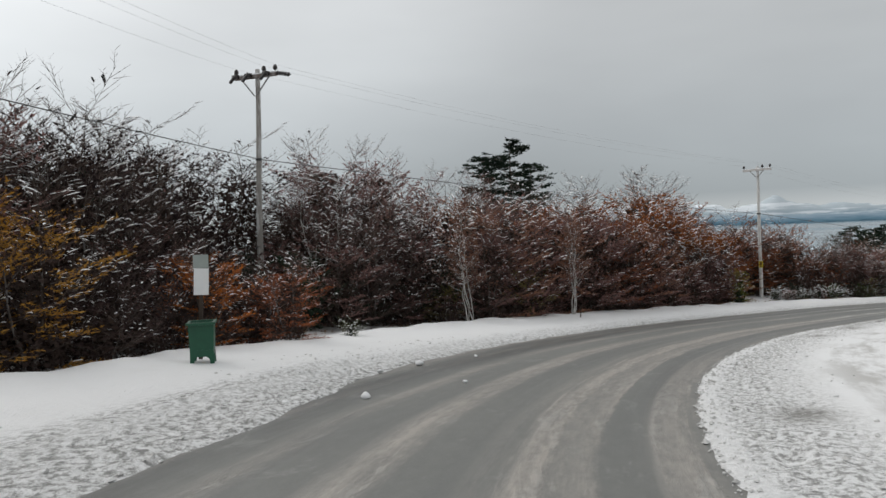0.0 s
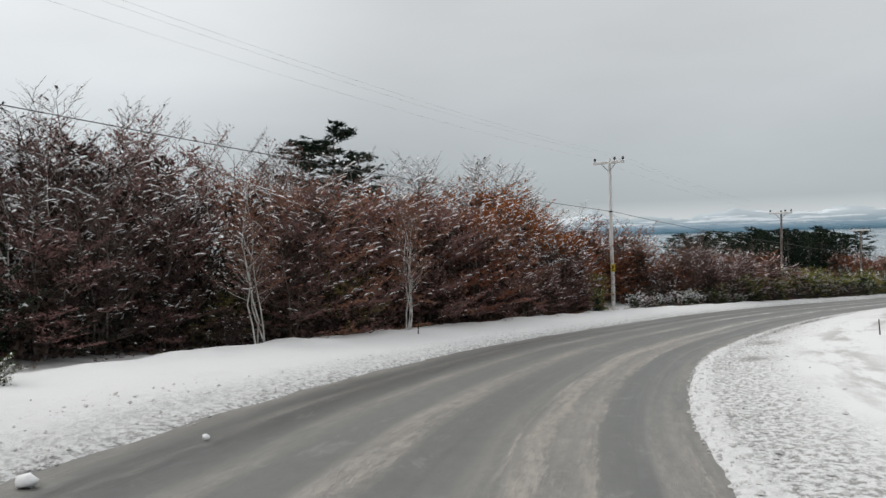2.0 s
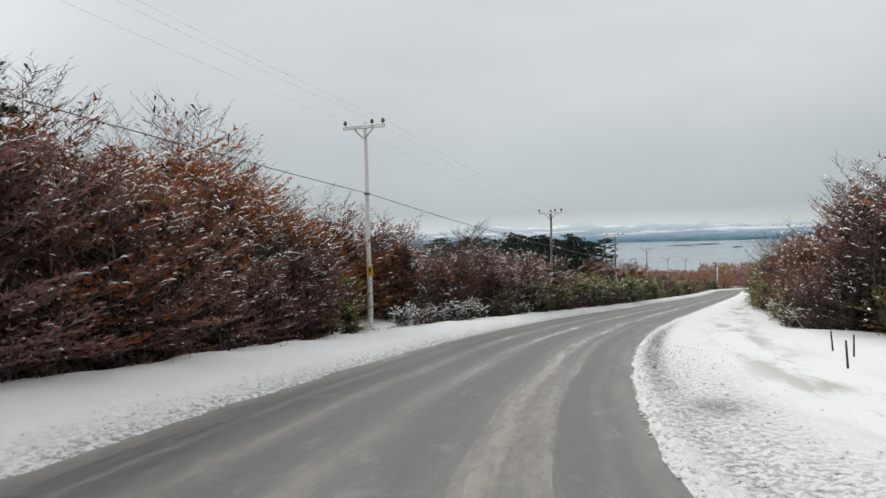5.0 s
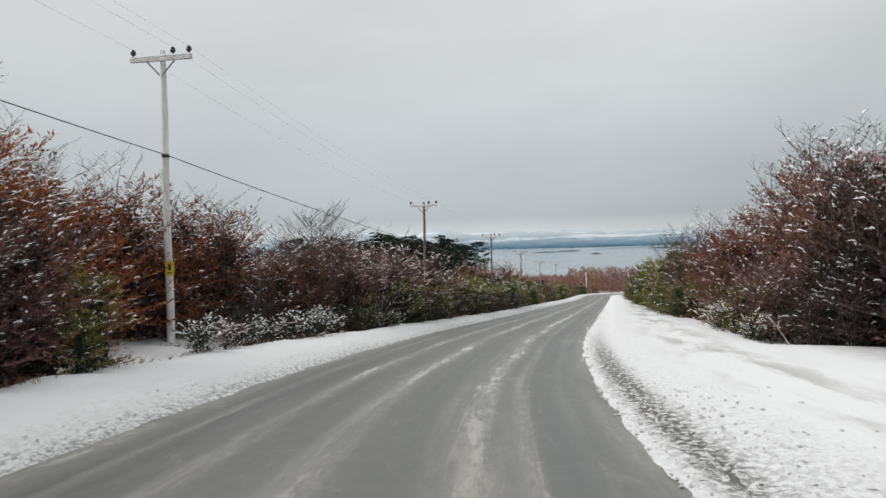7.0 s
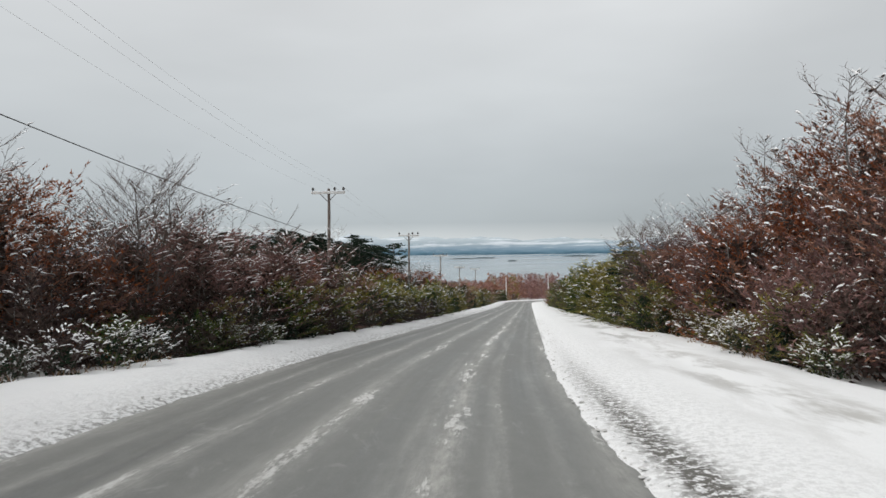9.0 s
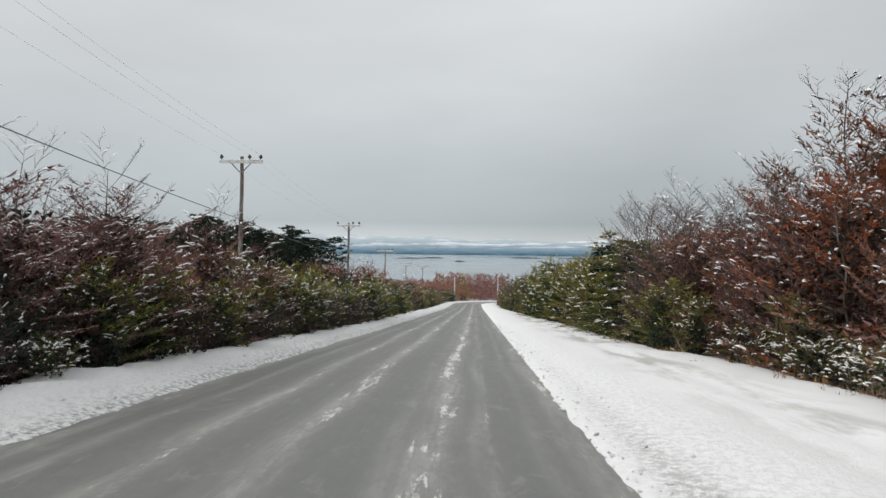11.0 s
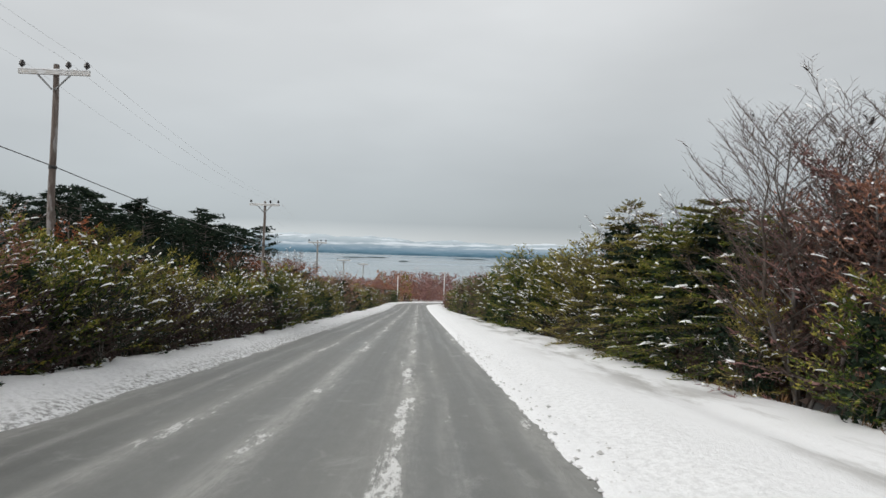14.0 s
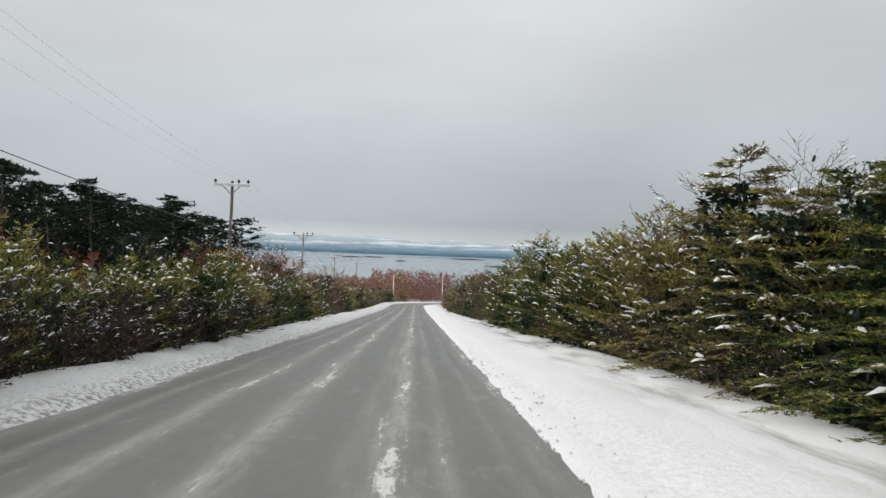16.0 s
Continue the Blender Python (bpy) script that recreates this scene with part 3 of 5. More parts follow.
def build_hills():
    """Far ranges over the sea, each a long heightfield: dark foot, haze in the colour, snow above."""
    m, n = material("far_snowy_hills")
    geo = n.add("ShaderNodeNewGeometry").outputs
    z = n.add("ShaderNodeSeparateXYZ", {0: geo["Position"]}).outputs[2]
    co = n.add("ShaderNodeTexCoord").outputs["Object"]
    ragged = n.noise(n.scaled(co, 1, 1, 3), 0.012, 6.0, 0.65)
    belt = n.noise(n.scaled(co, 0.35, 0.35, 5), 0.010, 5.0, 0.6)
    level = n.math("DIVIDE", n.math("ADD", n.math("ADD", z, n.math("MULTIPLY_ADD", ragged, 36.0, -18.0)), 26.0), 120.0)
    # blue distance haze and a cloud-grey top are painted into the rock
    hazed_rock = n.ramp(level, [(0.0, (0.045, 0.10, 0.145)), (0.08, (0.095, 0.175, 0.235)), (0.24, (0.20, 0.28, 0.345)), (0.48, (0.33, 0.395, 0.44)), (0.8, (0.47, 0.53, 0.57))])
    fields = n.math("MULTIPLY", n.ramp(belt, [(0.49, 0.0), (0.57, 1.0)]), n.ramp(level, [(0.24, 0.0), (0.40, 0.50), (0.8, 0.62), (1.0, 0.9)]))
    c = n.mix(fields, hazed_rock, (0.80, 0.84, 0.88))
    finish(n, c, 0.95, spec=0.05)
    for name, az0, az1, dist, deep, ridge in (("hill_near", 20, 82, 3560, 500, [(20, 50), (30, 42), (36, 34), (41, 26), (46, 34), (52, 28), (58, 30), (64, 36), (72, 62), (82, 80)]),
                                              ("hill_far", 5, 80, 4080, 500, [(5, 110), (18, 112), (21.5, 118), (23.3, 165), (25, 118), (26.3, 100), (27.6, 116), (29.5, 98), (33, 108), (38, 114), (41, 108), (45, 96), (50, 84), (56, 78), (62, 88), (68, 104), (80, 116)])):
        azs = np.linspace(az0, az1, 260)
        rows = np.linspace(0, 1, 14)
        hz = np.interp(azs, [p[0] for p in ridge], [p[1] for p in ridge])
        verts = []
        for r in rows:
            for a, h in zip(azs, hz):
                x, y = polar(a, dist + deep * r)
                shape = math.sin(min(1.0, r * 1.35) * math.pi / 2) if r < 0.75 else 1 - (r - 0.75) * 1.5
                v = noise.fractal(Vector((a * 0.32, r * 2.0, dist * 0.01)), 0.8, 2.0, 5)
                verts.append((x, y, SEA - 1 + max(0.0, h * shape * (0.92 + 0.38 * v * (0.3 + r)))))
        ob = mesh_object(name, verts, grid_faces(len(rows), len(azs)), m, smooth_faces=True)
        tagged(ob, "far hills tinted with blue-grey haze, with snowy tops, across the water", "hills", kind="structure")
    islet, n = material("dark_islet")
    co = n.add("ShaderNodeTexCoord").outputs["Object"]
    finish(n, n.mix(n.noise(co, 0.05, 4.0), (0.03, 0.05, 0.06), (0.07, 0.09, 0.095)), 0.9, spec=0.1)
    for az, dist, half, deep, h in ((48.6, 1900, 40, 12, 2.6), (50.2, 2000, 34, 14, 3), (52.2, 1500, 12, 8, 2.2), (57.2, 2300, 60, 22, 3.4), (60.6, 1250, 46, 18, 3), (61.8, 2300, 80, 24, 4), (64.5, 2500, 150, 40, 6), (63.2, 900, 60, 30, 3.5)):
        cx, cy = polar(az, dist)
        ca, sa = math.cos(radians(az)), math.sin(radians(az))
        verts, k = [(cx, cy, SEA + h)], 24
        for ring, lift in ((0.55, 0.75), (1.0, -0.4)):
            for i in range(k):
                a = i * 2 * math.pi / k
                w_, d_ = half * ring * math.cos(a) * (1 + 0.25 * math.sin(3 * a + az)), deep * ring * math.sin(a)
                verts.append((cx + w_ * ca + d_ * sa, cy - w_ * sa + d_ * ca, SEA + h * lift * (0.8 + 0.2 * math.sin(5 * a))))
        faces = [(0, 1 + i, 1 + (i + 1) % k) for i in range(k)] + [(1 + i, 1 + k + i, 1 + k + (i + 1) % k, 1 + (i + 1) % k) for i in range(k)]
        tagged(mesh_object("islet", verts, faces, islet, smooth_faces=True), "low dark islet in the grey sea", "islet", "islets in the channel")


build_water()
build_hills()


# ---- plants ----
def tubes(segments, sides):
    """Tapered tubes for rows of (p, q, radius at p, radius at q)."""
    if not segments:
        return np.zeros((0, 3)), []
    p, q = np.array([x[0] for x in segments]), np.array([x[1] for x in segments])
    r0, r1 = np.array([x[2] for x in segments]), np.array([x[3] for x in segments])
    d = q - p
    d /= np.linalg.norm(d, axis=1)[:, None] + 1e-9
    ref = np.where(np.abs(d[:, 2:3]) > 0.9, [[1.0, 0, 0]], [[0, 0, 1.0]])
    a = np.cross(d, ref)
    a /= np.linalg.norm(a, axis=1)[:, None] + 1e-9
    b = np.cross(d, a)
    rings = []
    for k in range(sides):
        c, s = math.cos(2 * math.pi * k / sides), math.sin(2 * math.pi * k / sides)
        rings.append((p + (a * c + b * s) * r0[:, None], q + (a * c + b * s) * r1[:, None]))
    v = np.stack([x for pair in rings for x in pair], 1)
    n = len(segments)
    base = np.arange(n)[:, None] * 2 * sides
    faces = []
    for k in range(sides):
        j = (k + 1) % sides
        faces.append(np.concatenate([base + 2 * k, base + 2 * j, base + 2 * j + 1, base + 2 * k + 1], 1))
    return v.reshape(-1, 3), np.vstack(faces)


def blades(places, ways, ups, lengths, widths, corners=4):
    """Pointed leaf shapes, one for each place, with four corners or three."""
    p, d = np.array(places), np.array(ways)
    d = d / (np.linalg.norm(d, axis=1)[:, None] + 1e-9)
    side = np.cross(d, np.array(ups))
    side /= np.linalg.norm(side, axis=1)[:, None] + 1e-9
    L, W = np.array(lengths)[:, None], np.array(widths)[:, None]
    if corners == 3:
        v = np.stack([p + side * W * 0.5, p + d * L, p - side * W * 0.5], 1)
        return v.reshape(-1, 3), np.arange(len(p) * 3).reshape(-1, 3)
    v = np.stack([p, p + d * L * 0.5 + side * W * 0.5, p + d * L, p + d * L * 0.45 - side * W * 0.5], 1)
    n = len(p)
    return v.reshape(-1, 3), np.arange(n * 4).reshape(n, 4)


def snow_pads(places, ways, lengths, widths, rng):
    """Small caps of snow lying along twigs: a rounded, uneven strip that droops at its ends."""
    n = len(places)
    p, d = np.array(places), np.array(ways)
    d = d * [1, 1, 0.35]
    d /= np.linalg.norm(d, axis=1)[:, None] + 1e-9
    side = np.stack([-d[:, 1], d[:, 0], 0 * d[:, 0]], -1)
    side /= np.linalg.norm(side, axis=1)[:, None] + 1e-9
    L, W = np.array(lengths)[:, None], np.array(widths)[:, None]
    up = np.array([0, 0, 1.0])
    j = lambda: 0.65 + 0.7 * rng.random((n, 1))
    rows_ = [p - d * L * 0.5 * j() - up * W * 0.30]
    for a in (-0.24, 0.20):
        mid = p + d * L * (a + 0.12 * (j() - 1)) + side * W * 0.35 * (j() - 1)
        rows_ += [mid + side * W * 0.42 * j() - up * W * 0.08, mid + up * W * 0.34 * j(), mid - side * W * 0.42 * j() - up * W * 0.08]
    rows_.append(p + d * L * 0.5 * j() - up * W * 0.34)
    v = np.stack(rows_, 1)
    q = np.array([(0, 2, 1), (0, 3, 2), (1, 2, 5), (1, 5, 4), (2, 3, 6), (2, 6, 5), (4, 5, 7), (5, 6, 7), (3, 1, 4), (3, 4, 6)])
    return v.reshape(-1, 3), (np.arange(n)[:, None, None] * 8 + q).reshape(-1, 3)


def unit(v):
    return v / (np.linalg.norm(v) + 1e-9)


def plant(name, seed, height, spread, stems, primaries, secondaries, twigs, leaf, leaf_len, snow, low, rise, lean, mats, label, flat=0.35, tops=0.0, radius=0.05, bare_top=0.0, pad=1.0, even=0.0, slim=0.42, core=0, base=0.08, core_len=0.085, fill=0.74, corners=4, tilt=0.42, sway=0.022, point=0.0, young_lit=0.0, stretch=1.0):
    """A branching shrub or tree as an Empty with trunk, branches, crown and snow cover.
    low: where the branches begin; rise: how steeply they climb (low, top); leaf: leaves per twig; snow: share of twigs that carry snow;
    bare_top: share of the height from which leaves thin out."""
    rng = np.random.default_rng(seed)
    wood, limbs, fine, tips, leaves, pads = [], [], [], [], [], []
    for k in range(stems):
        az = 2 * math.pi * (k + rng.random() * 0.7) / stems
        tall = height * (1.0 if k == 0 else 0.72 + 0.26 * rng.random())
        out = np.array([math.cos(az), math.sin(az), 0.0])
        pts = [out * base * (stems > 1) * (0.5 + rng.random())]
        n = 7
        drift = out * lean * (0.4 if k == 0 else 1.0)
        for i in range(n):
            pts.append(pts[-1] + np.array([0, 0, tall / n]) + drift * tall / n + rng.normal(0, sway * tall, 3) * [1, 1, 0])
            drift *= 0.9
        pts = np.array(pts)
        pts[0, 2] = -0.12
        rr = radius * tall / 5 * np.linspace(1, 0.12, n + 1)
        for i in range(n):
            wood.append((pts[i], pts[i + 1], rr[i], rr[i + 1]))
        turn = rng.random() * 6.28
        for b in range(primaries):
            f = low + (0.985 - low) * (b + rng.random() * 0.8) / primaries
            i = min(n - 1, int(f * n))
            at = pts[i] + (pts[i + 1] - pts[i]) * (f * n - i)
            turn += 2.4 + rng.normal(0, 0.3)
            el = radians(rise[0] + (rise[1] - rise[0]) * f + rng.normal(0, 7))
            h = np.array([math.cos(turn), math.sin(turn), 0])
            if stems > 1 and h @ out < -0.3:
                h = unit(h + out * 0.8)
            reach = spread * (0.45 + 0.35 * even + (0.75 - 0.55 * even) * rng.random()) * (1 - 0.62 * f) * (0.75 + 0.5 * min(1.0, (f + 0.05) * 3)) + tops * f
            reach *= 1 - point * f
            way = h * math.cos(el) + np.array([0, 0, math.sin(el)])
            a = at
            r = rr[i] * 0.5
            m = 3
            line = [a]
            for q in range(m):
                way = unit(way + np.array([0, 0, 0.10 if rise[1] > 30 else -0.02]) + rng.normal(0, 0.08, 3))
                line.append(line[-1] + way * reach / m)
                limbs.append((line[-2], line[-1], max(0.005, r * (1 - q / (m + 0.5))), max(0.004, r * (1 - (q + 1) / (m + 0.5)))))
            line = np.array(line)
            across = unit(np.cross(way, [0, 0, 1.0]))
            for c in range(secondaries):
                g = 0.18 + 0.82 * (c + rng.random() * 0.6) / secondaries
                gi = min(m - 1, int(g * m))
                at2 = line[gi] + (line[gi + 1] - line[gi]) * min(1.0, g * m - gi)
                sgn = 1 if c % 2 else -1
                w2 = unit(way * (0.75 + 0.3 * rng.random()) + across * sgn * (0.85 - 0.4 * g) + np.array([0, 0, flat * rng.normal(0.25, 0.5)]))
                l2 = reach * (0.22 + 0.30 * (1 - g)) * (0.7 + 0.6 * rng.random()) + 0.10
                end2 = at2 + w2 * l2
                fine.append((at2, end2, 0.0055, 0.0025))
                cr2 = unit(np.cross(w2, [0, 0, 1.0]))
                fade = 1.0 if bare_top <= 0 else max(0.0, 1 - max(0.0, (end2[2] / height - bare_top) / (1.02 - bare_top)) * 1.6)
                for e in range(twigs):
                    y = 0.15 + 0.85 * (e + rng.random() * 0.7) / twigs
                    at3 = at2 + w2 * l2 * y
                    w3 = unit(w2 + cr2 * (1 if e % 2 else -1) * 0.8 + np.array([0, 0, 0.25 * rng.normal(0.2, 0.5)]))
                    l3 = 0.10 + 0.15 * rng.random()
                    tips.append((at3, at3 + w3 * l3, 0.0055, 0.0016))
                    for z in range(int(leaf * fade + rng.random())):
                        at4 = at3 + w3 * l3 * (0.2 + 0.8 * rng.random())
                        lw = unit(w3 * 0.8 + cr2 * (1 if z % 2 else -1) * 0.55 + rng.normal(0, 0.28, 3) * [1, 1, 0.7])
                        # yellow leaves thin out inwards and downwards, painting lit top and dark foot
                        leaves.append((at4, lw, unit(np.array([0, 0, 1.0]) + rng.normal(0, tilt, 3)), leaf_len * (0.6 + 0.8 * rng.random()), slim, rng.random() < young_lit * (g > 0.55) * (0.35 + 0.65 * f)))
                lift = 0.30 + 0.95 * max(0.0, end2[2] / height)
                if rng.random() < snow * lift:
                    pads.append((at2 + w2 * l2 * (0.4 + 0.5 * rng.random()) + [0, 0, 0.012], w2, (0.10 + 0.20 * rng.random()) * min(pad, 1.15) * stretch, (0.035 + 0.050 * rng.random()) * pad ** 1.5))
                if rng.random() < snow * 0.6 * lift:
                    pads.append((end2 + [0, 0, 0.01], w2, (0.07 + 0.10 * rng.random()) * min(pad, 1.15) * stretch, (0.03 + 0.045 * rng.random()) * pad ** 1.5))
    # dense inner blades keep the light out; their dark colour paints crown shade
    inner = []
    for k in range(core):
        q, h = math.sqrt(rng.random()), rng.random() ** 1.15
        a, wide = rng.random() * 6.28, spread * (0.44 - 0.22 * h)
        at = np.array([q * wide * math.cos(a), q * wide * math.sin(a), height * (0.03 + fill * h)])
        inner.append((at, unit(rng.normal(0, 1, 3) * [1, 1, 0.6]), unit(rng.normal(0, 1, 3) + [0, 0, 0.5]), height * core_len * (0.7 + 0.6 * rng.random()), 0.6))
    root = new(name)
    root.empty_display_size = 0.3
    share = stems if base > 0.2 else 1
    for k in range(share):
        tv, tf = tubes(wood[k * len(wood) // share:(k + 1) * len(wood) // share], 6)
        lv, lf = tubes(limbs[k * len(limbs) // share:(k + 1) * len(limbs) // share], 3)
        mesh_object("trunk", np.vstack([tv, lv]), np.concatenate([tf, lf + len(tv)]), mats[0], root, smooth_faces=True)
    sv, sf = thin_strips(fine)
    tw, tf2 = slivers(tips)
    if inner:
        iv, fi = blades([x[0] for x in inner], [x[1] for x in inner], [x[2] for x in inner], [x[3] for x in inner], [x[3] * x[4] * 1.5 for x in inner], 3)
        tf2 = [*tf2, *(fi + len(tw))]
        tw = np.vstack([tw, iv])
    v, f = blades([x[0] for x in leaves], [x[1] for x in leaves], [x[2] for x in leaves], [x[3] for x in leaves], [x[3] * x[4] for x in leaves], corners)
    shift = lambda fs, by: [tuple(int(q) + by for q in face) for face in fs]
    # third slot: dark blades whose colour stands for shade within the crown
    crown = mesh_object("crown", np.vstack([sv, tw, v]), shift(sf, 0) + shift(tf2, len(sv)) + shift(f, len(sv) + len(tw)), [mats[1], mats[2], NEEDLE_SHADE if mats[2] in (GREEN, OLIVE) else INNER_SHADE, YOUNG_LIT], root)
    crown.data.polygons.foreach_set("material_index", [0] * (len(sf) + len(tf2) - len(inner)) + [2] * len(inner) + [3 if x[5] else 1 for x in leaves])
    if pads:
        v, f = snow_pads([x[0] for x in pads], [x[1] for x in pads], [x[2] for x in pads], [x[3] for x in pads], rng)
        tagged(mesh_object("snow_cover", v, f, MAT_SNOW, root, "white snow lying on the twigs", True), kind="stuff")
    tagged(root, label, "tree" if height > 3.4 else "shrub")
    return root


def slivers(segments):
    """The finest twigs: one long three-cornered face each."""
    p, q = np.array([x[0] for x in segments]), np.array([x[1] for x in segments])
    r0 = np.array([x[2] for x in segments])
    a = np.cross(q - p, np.random.default_rng(6).normal(0, 1, p.shape))
    a /= np.linalg.norm(a, axis=1)[:, None] + 1e-9
    v = np.stack([p + a * r0[:, None], p - a * r0[:, None], q], 1)
    return v.reshape(-1, 3), np.arange(len(p) * 3).reshape(-1, 3)


def thin_strips(segments):
    """Side branches: tapered three-sided spikes."""
    p, q = np.array([x[0] for x in segments]), np.array([x[1] for x in segments])
    r0 = np.array([x[2] for x in segments])
    d = q - p
    d /= np.linalg.norm(d, axis=1)[:, None] + 1e-9
    a = np.cross(d, np.random.default_rng(5).normal(0, 1, p.shape))
    a /= np.linalg.norm(a, axis=1)[:, None] + 1e-9
    b = np.cross(d, a)
    v = np.stack([p + a * r0[:, None] * 1.3, p - a * r0[:, None] * 0.65 + b * r0[:, None] * 1.1, p - a * r0[:, None] * 0.65 - b * r0[:, None] * 1.1, q], 1)
    q4 = np.array([(0, 1, 3), (1, 2, 3), (2, 0, 3)])
    return v.reshape(-1, 3), (np.arange(len(p))[:, None, None] * 4 + q4).reshape(-1, 3)


def pine(name, seed, height, spread, mats, label):
    """A dark pine: straight trunk, whorls of boughs, needles in flat tufts."""
    rng = np.random.default_rng(seed)
    wood, limbs, leaves, pads = [], [], [], []
    pts = [np.array([0, 0, -0.2])]
    for i in range(8):
        pts.append(pts[-1] + np.array([rng.normal(0, 0.08), rng.normal(0, 0.08), height / 8]))
    rr = np.linspace(0.16, 0.03, 9)
    for i in range(8):
        wood.append((pts[i], pts[i + 1], rr[i], rr[i + 1]))
    for b in range(44):
        f = 0.30 + 0.69 * (b + rng.random()) / 44
        i = min(7, int(f * 8))
        at = pts[i] + (pts[i + 1] - pts[i]) * (f * 8 - i)
        az = rng.random() * 6.28
        reach = spread * (0.45 + 0.65 * rng.random()) * min(1.0, 0.30 + 2.2 * (1.0 - f)) * (0.72 + 0.28 * math.sin(3 * f * math.pi))
        way = unit(np.array([math.cos(az), math.sin(az), 0.10 + 0.20 * rng.random()]))
        end = at + way * reach
        limbs.append((at, end, 0.035, 0.012))
        for t in range(8):
            c = at + (end - at) * (0.35 + 0.68 * (t + rng.random()) / 8) + rng.normal(0, 0.32, 3) * [1, 1, 0.20]
            for z in range(15):
                d = unit(rng.normal(0, 1, 3) * [1, 1, 0.28] + [0, 0, 0.30])
                leaves.append((c + rng.normal(0, 0.15, 3) * [1, 1, 0.25], d, unit(rng.normal(0, 1, 3)), 0.20 + 0.20 * rng.random()))
            if rng.random() < 0.05:
                pads.append((c + [0, 0, 0.1], way, 0.30, 0.12))
    root = new(name)
    tv, tf = tubes(wood, 8)
    lv, lf = tubes(limbs, 4)
    mesh_object("trunk", np.vstack([tv, lv]), np.concatenate([tf, lf + len(tv)]), mats[0], root, smooth_faces=True)
    v, f = blades([x[0] for x in leaves], [x[1] for x in leaves], [x[2] for x in leaves], [x[3] for x in leaves], [x[3] * 0.36 for x in leaves], 3)
    mesh_object("crown", v, f, mats[1], root)
    v, f = snow_pads([x[0] for x in pads], [x[1] for x in pads], [x[2] for x in pads], [x[3] for x in pads], rng)
    tagged(mesh_object("snow_cover", v, f, MAT_SNOW, root, "white snow on the boughs"), kind="stuff")
    return tagged(root, label, "tree", "dark pines above the thicket")


PROTO = {}
for k in range(3):
    PROTO["leafy", k] = plant("beech_tree", 10 + k, 5.0, 2.2, 3, 16, 6, 5, 4.7, 0.110, 0.25, 0.02, (-4, 40), 0.16, (BARK, TWIG, RUST),
                              "small autumn beech with rust-brown leaves and snow on twigs", flat=0.14, bare_top=0.80, slim=0.34, core=950, core_len=0.031, pad=1.0, corners=3, tilt=0.7, stretch=1.8)
    PROTO["bare", k] = plant("bare_beech_tree", 30 + k, 5.0, 2.1, 5, 16, 8, 6, 1.6, 0.085, 0.16, 0.06, (8, 48), 0.20, (BARK, TWIG, PLUM),
                             "nearly leafless beech with grey twigs dusted with snow", tops=0.18, bare_top=0.5, pad=0.8, slim=0.32, core=300, core_len=0.03, fill=0.6, corners=3, stretch=1.6)
    PROTO["green", k] = plant("evergreen_shrub", 50 + k, 3.4, 1.75, 3, 13, 6, 5, 5.6, 0.099, 0.15, 0.01, (-4, 46), 0.20, (BARK, TWIG, GREEN),
                              "dense dark green evergreen shrub with clumps of snow", pad=1.5, even=0.7, slim=0.36, core=650, core_len=0.05, corners=3, tilt=0.8, young_lit=0.8, stretch=1.7)
    PROTO["low", k] = plant("snowy_bush", 70 + k, 1.3, 1.25, 4, 6, 5, 4, 3.4, 0.085, 0.45, 0.04, (5, 45), 0.45, (BARK, TWIG, OLIVE),
                            "low dead bush bent under lumps of snow", radius=0.06, pad=1.25, slim=0.36, core=120, core_len=0.1, corners=3, stretch=1.2)
    PROTO["pine", k] = pine("pine_tree", 90 + k, 10.5, 4.2, (BARK, NEEDLE_SHADE), "tall dark green pine with spreading boughs")
PROTO["wiry", 0] = plant("leafless_beech_tree", 36, 5.2, 2.3, 6, 20, 9, 6, 0.5, 0.07, 0.03, 0.10, (28, 46), 0.26, (BARK, TWIG, PLUM),
                         "leafless beech with a dense cone of dark branches", tops=0.15, bare_top=0.3, pad=0.7, slim=0.3, core=200, core_len=0.03, fill=0.6, corners=3, radius=0.06)
